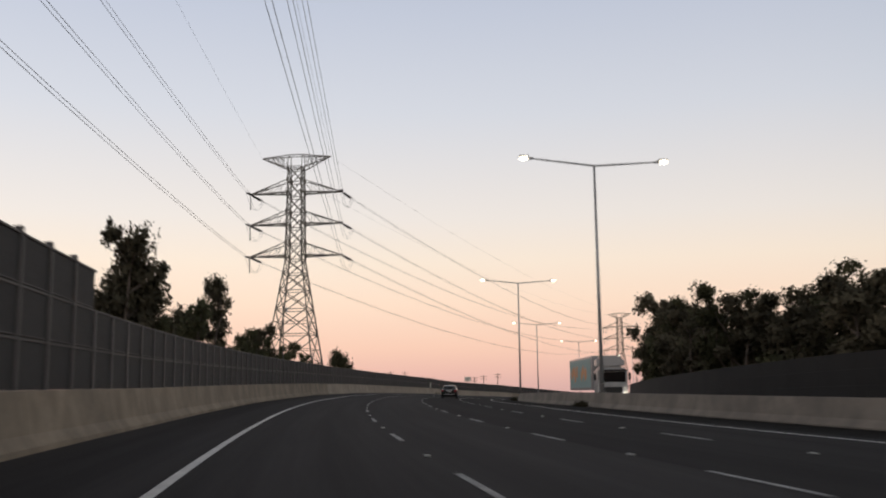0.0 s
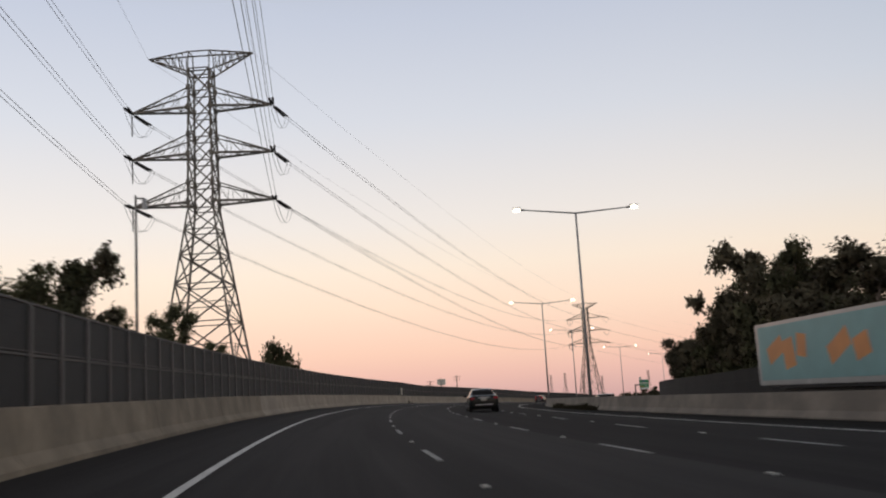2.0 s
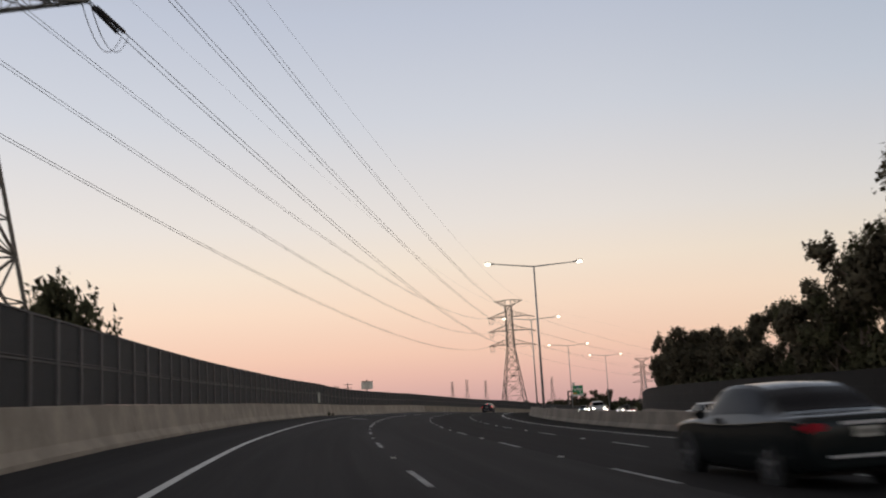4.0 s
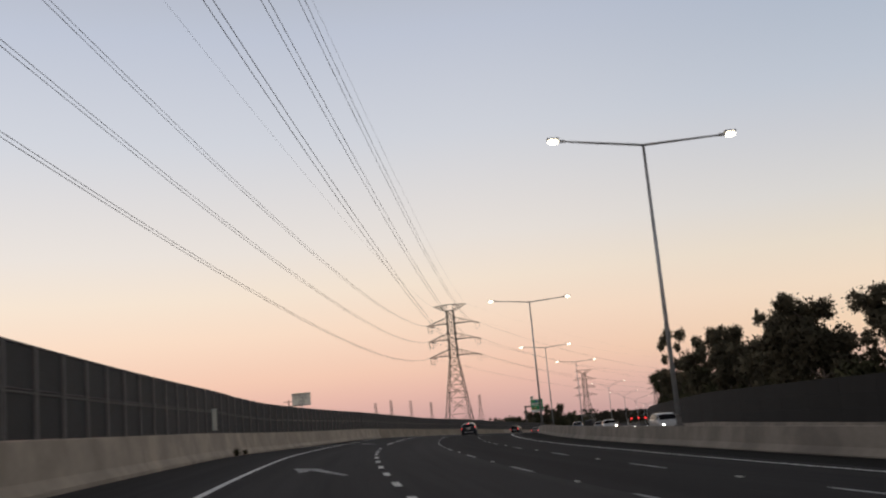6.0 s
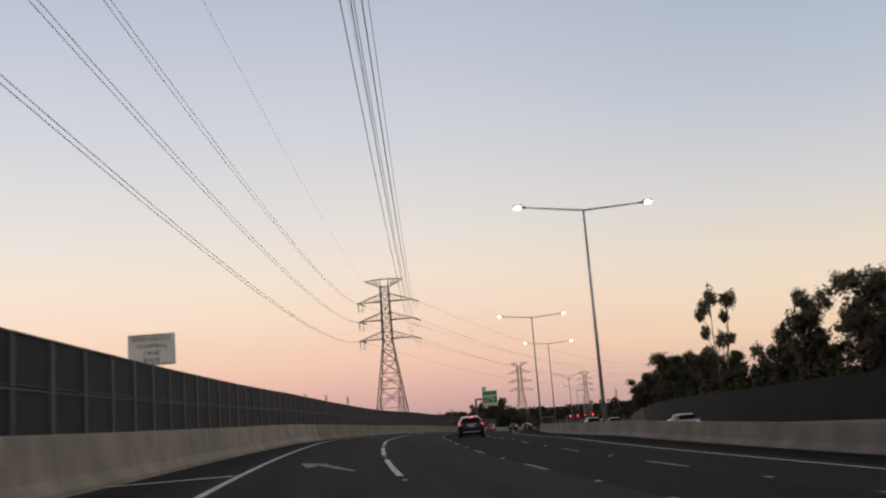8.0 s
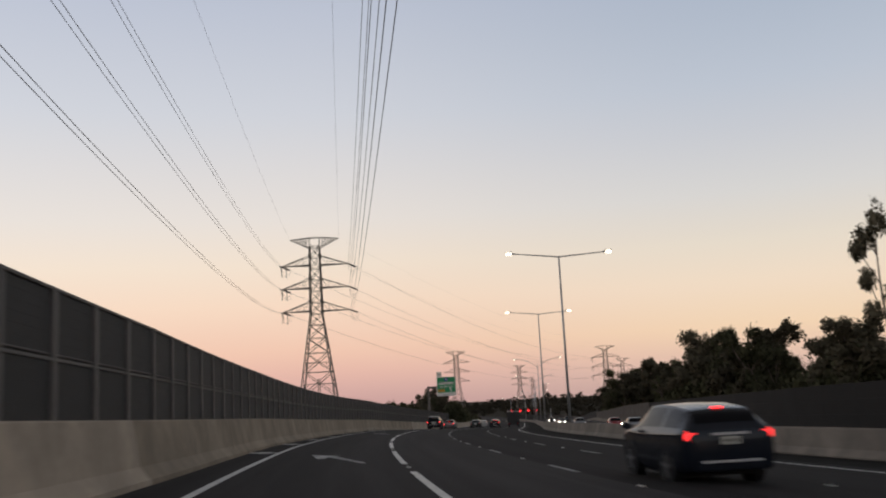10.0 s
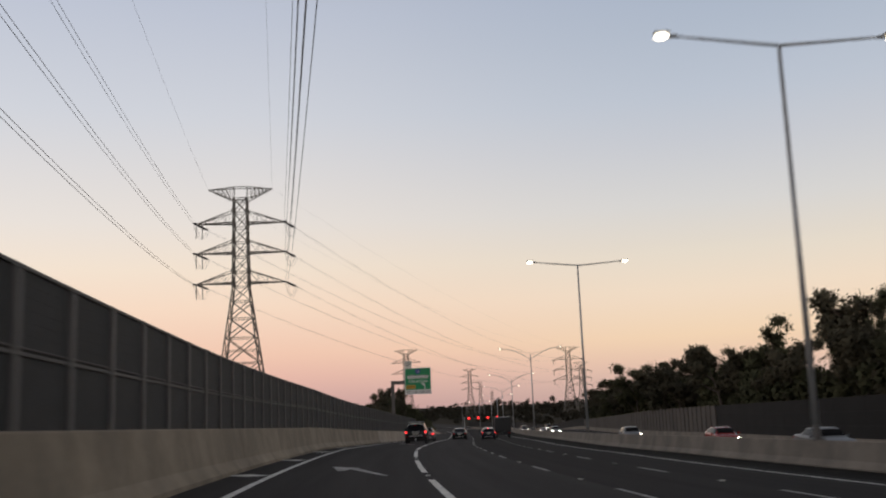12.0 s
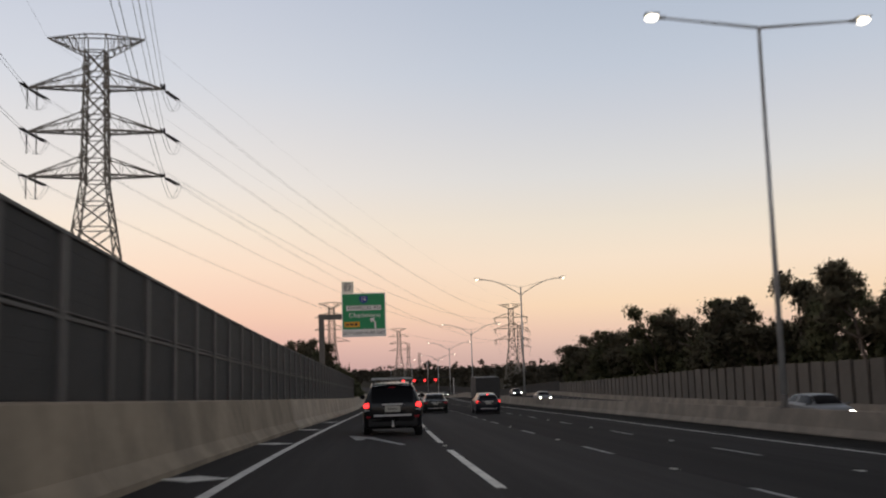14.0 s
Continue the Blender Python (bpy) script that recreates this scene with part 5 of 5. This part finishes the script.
ONCOMING = [(151, 21, SEDAN, WHITE_PAINT, "sedan", "white sedan with headlights lit beyond the median barrier"), (226, 24.4, SUV, WHITE_PAINT, "suv", "white wagon, headlights lit, in the oncoming lanes"), (268, 24.4, SEDAN, WHITE_PAINT, "sedan", "white sedan, headlights lit, in the oncoming lanes"),
            (299, 21.0, HATCH, BLUE_PAINT, "hatch", "steel blue hatchback, headlights lit, oncoming"), (310, 24.4, SEDAN, SILVER_PAINT, "sedan", "silver sedan, headlights lit, oncoming"),
            (345, 24.4, SEDAN, SILVER_PAINT, "sedan", "silver sedan, headlights lit, oncoming"), (366, 24.4, HATCH, RED_PAINT, "hatch", "red hatchback, headlights lit, oncoming"),
            (388, 21.0, HATCH, SILVER_PAINT, "hatch", "silver hatchback, headlights lit, beside the median"), (470, 21.0, SEDAN, SILVER_PAINT, "sedan", "pale sedan with bright headlights, oncoming"),
            (520, 24.4, SEDAN, NAVY_PAINT, "sedan", "dark sedan with bright headlights far ahead"), (560, 21.0, SUV, NAVY_PAINT, "suv", "dark wagon with bright headlights far ahead"),
            (600, 24.4, HATCH, SILVER_PAINT, "hatch", "silver hatchback with bright headlights far ahead"), (640, 28.0, SEDAN, NAVY_PAINT, "sedan", "dark sedan with bright headlights far ahead"),
            (585, 27.8, SEDAN, SILVER_PAINT, "sedan", "grey sedan with bright headlights far ahead"), (618, 21.0, SUV, NAVY_PAINT, "suv", "dark wagon with bright headlights far ahead"),
            (655, 24.4, HATCH, NAVY_PAINT, "hatch", "dark hatchback with bright headlights far ahead"), (690, 21.0, SEDAN, SILVER_PAINT, "sedan", "grey sedan with bright headlights far ahead")]
for s, d, rows, mat, style, label in ONCOMING:
    car({"suv": "suv", "sedan": "sedan", "hatch": "hatchback"}[style], label, road_pose(s, d, 0, 180), rows, mat, style, False, True)


def truck():
    t = holder("truck", road_pose(84.5, 21.0, 0, 180), "white semi-trailer truck with a painted box trailer, oncoming", "truck", "freeway traffic")
    TEAL = surface("teal_panel", (0.17, 0.34, 0.35), 0.5, vary=0.15, scale=0.8)
    ORANGE = surface("orange_panel", (0.55, 0.24, 0.08), 0.5, vary=0.2, scale=0.8)
    for nm, size, at, mat, bev in (("trailer_box", (2.5, 13.2, 2.9), (0, -3.2, 2.75), WHITE_PAINT, 0.04), ("cab", (2.45, 2.0, 2.5), (0, 5.2, 1.85), WHITE_PAINT, 0.18), ("roof_fairing", (2.3, 1.6, 1.0), (0, 4.8, 3.55), WHITE_PAINT, 0.25),
                                   ("chassis", (1.0, 15.5, 0.3), (0, -1.6, 0.95), TRIM_BLACK, 0.03), ("windscreen", (2.1, 0.06, 0.85), (0, 6.19, 2.35), GLASS_DARK, 0.02), ("grille", (1.5, 0.08, 0.7), (0, 6.2, 1.2), TRIM_BLACK, 0.02),
                                   ("bumper", (2.4, 0.3, 0.4), (0, 6.15, 0.6), WHITE_PAINT, 0.06), ("visor", (2.2, 0.25, 0.12), (0, 6.3, 2.9), TRIM_BLACK, 0.03)):
        bm = bmesh.new()
        box(bm, size, at, bev)
        part(nm, bm, mat, t)
    for x in (-1, 1):
        bm = bmesh.new()
        box(bm, (0.02, 12.4, 2.5), (x * 1.262, -3.2, 2.78), 0.004)
        part("painted_panel", bm, TEAL, t, "teal painted trailer side")
        for y0, z0, w, h, a in ((-7.6, 2.9, 1.7, 0.8, 20), (-6.2, 2.7, 1.1, 1.3, 10), (-4.9, 3.0, 0.9, 1.0, -8), (-1.6, 2.8, 1.9, 0.8, 24), (0.2, 2.7, 1.2, 0.9, 15)):
            bm = bmesh.new()
            box(bm, (0.02, w, h), (x * 1.272, y0, z0), 0.004, Matrix.Rotation(radians(a), 4, "X"))
            part("painted_shape", bm, ORANGE, t, "worn orange painted shape")
        for y in (5.3, 1.6, 0.4, -6.2, -7.4, -8.6):
            wheel(t, x * 1.24, y, 0.5, 0.4)
        bm = bmesh.new()
        box(bm, (0.4, 0.08, 0.2), (x * 0.9, 6.33, 0.85), 0.02)
        part("headlight", bm, HEAD_LIT, t, "lit headlight")
        bm = bmesh.new()
        box(bm, (0.18, 0.16, 0.6), (x * 1.42, 6.0, 2.4), 0.04)
        part("mirror", bm, TRIM_BLACK, t)


truck()


def box_truck():
    t = holder("box_truck", road_pose(440, 10.0), "dark grey rigid box truck in the far lane", "truck", "freeway traffic")
    GREY_BOX = surface("grey_box_body", (0.022, 0.021, 0.021), 0.6, vary=0.2, scale=0.8)
    for nm, size, at, mat, bev in (("cargo_box", (2.4, 5.6, 2.1), (0, 0, 2.05), GREY_BOX, 0.04), ("cab", (2.15, 1.7, 1.9), (0, 3.75, 1.5), GREY_BOX, 0.15), ("chassis", (0.9, 7.6, 0.25), (0, 0.7, 0.85), TRIM_BLACK, 0.03),
                                   ("rear_bar", (2.2, 0.1, 0.14), (0, -2.8, 0.58), TRIM_BLACK, 0.02)):
        bm = bmesh.new()
        box(bm, size, at, bev)
        part(nm, bm, mat, t)
    for x in (-1, 1):
        bm = bmesh.new()
        box(bm, (1.14, 0.03, 1.95), (x * 0.58, -2.81, 2.05), 0.01)
        door = part("rear_door", bm, GREY_BOX, t)
        bm = bmesh.new()
        tube(bm, (x * 0.2, -2.84, 1.2), (x * 0.2, -2.84, 2.95), 0.015, sides=6)
        part("lock_rod", bm, TRIM_BLACK, door)
        bm = bmesh.new()
        box(bm, (0.3, 0.06, 0.12), (x * 0.9, -2.83, 0.78), 0.015)
        part("tail_light", bm, RED_LENS, t, "red tail light")
        for y in (3.6, -1.6):
            wheel(t, x * 1.1, y, 0.42, 0.3)


box_truck()


def signal_gantry():
    t = holder("signal_gantry", road_pose(668, 0), "distant steel gantry with four red lane signals", "gantry")
    for x in (3.5, 22.5):
        bm = bmesh.new()
        box(bm, (0.3, 0.3, 6.6), (x, 0, 3.2), 0.02)
        part("post", bm, GALV, t)
    bm = bmesh.new()
    box(bm, (19.2, 0.25, 0.3), (13, 0, 6.75), 0.02)
    part("beam", bm, TRIM_BLACK, t)
    for x in (5.4, 9.05, 12.7, 16.35):
        bm = bmesh.new()
        box(bm, (0.9, 0.25, 0.9), (x, -0.3, 6.0), 0.03)
        box_part = part("signal_box", bm, TRIM_BLACK, t)
        bm = bmesh.new()
        tube(bm, (x, -0.43, 6.0), (x, -0.48, 6.0), 0.42, 0.4, 14)
        part("red_lamp", bm, RED_LIT, box_part, "lit red signal lamp")


signal_gantry()
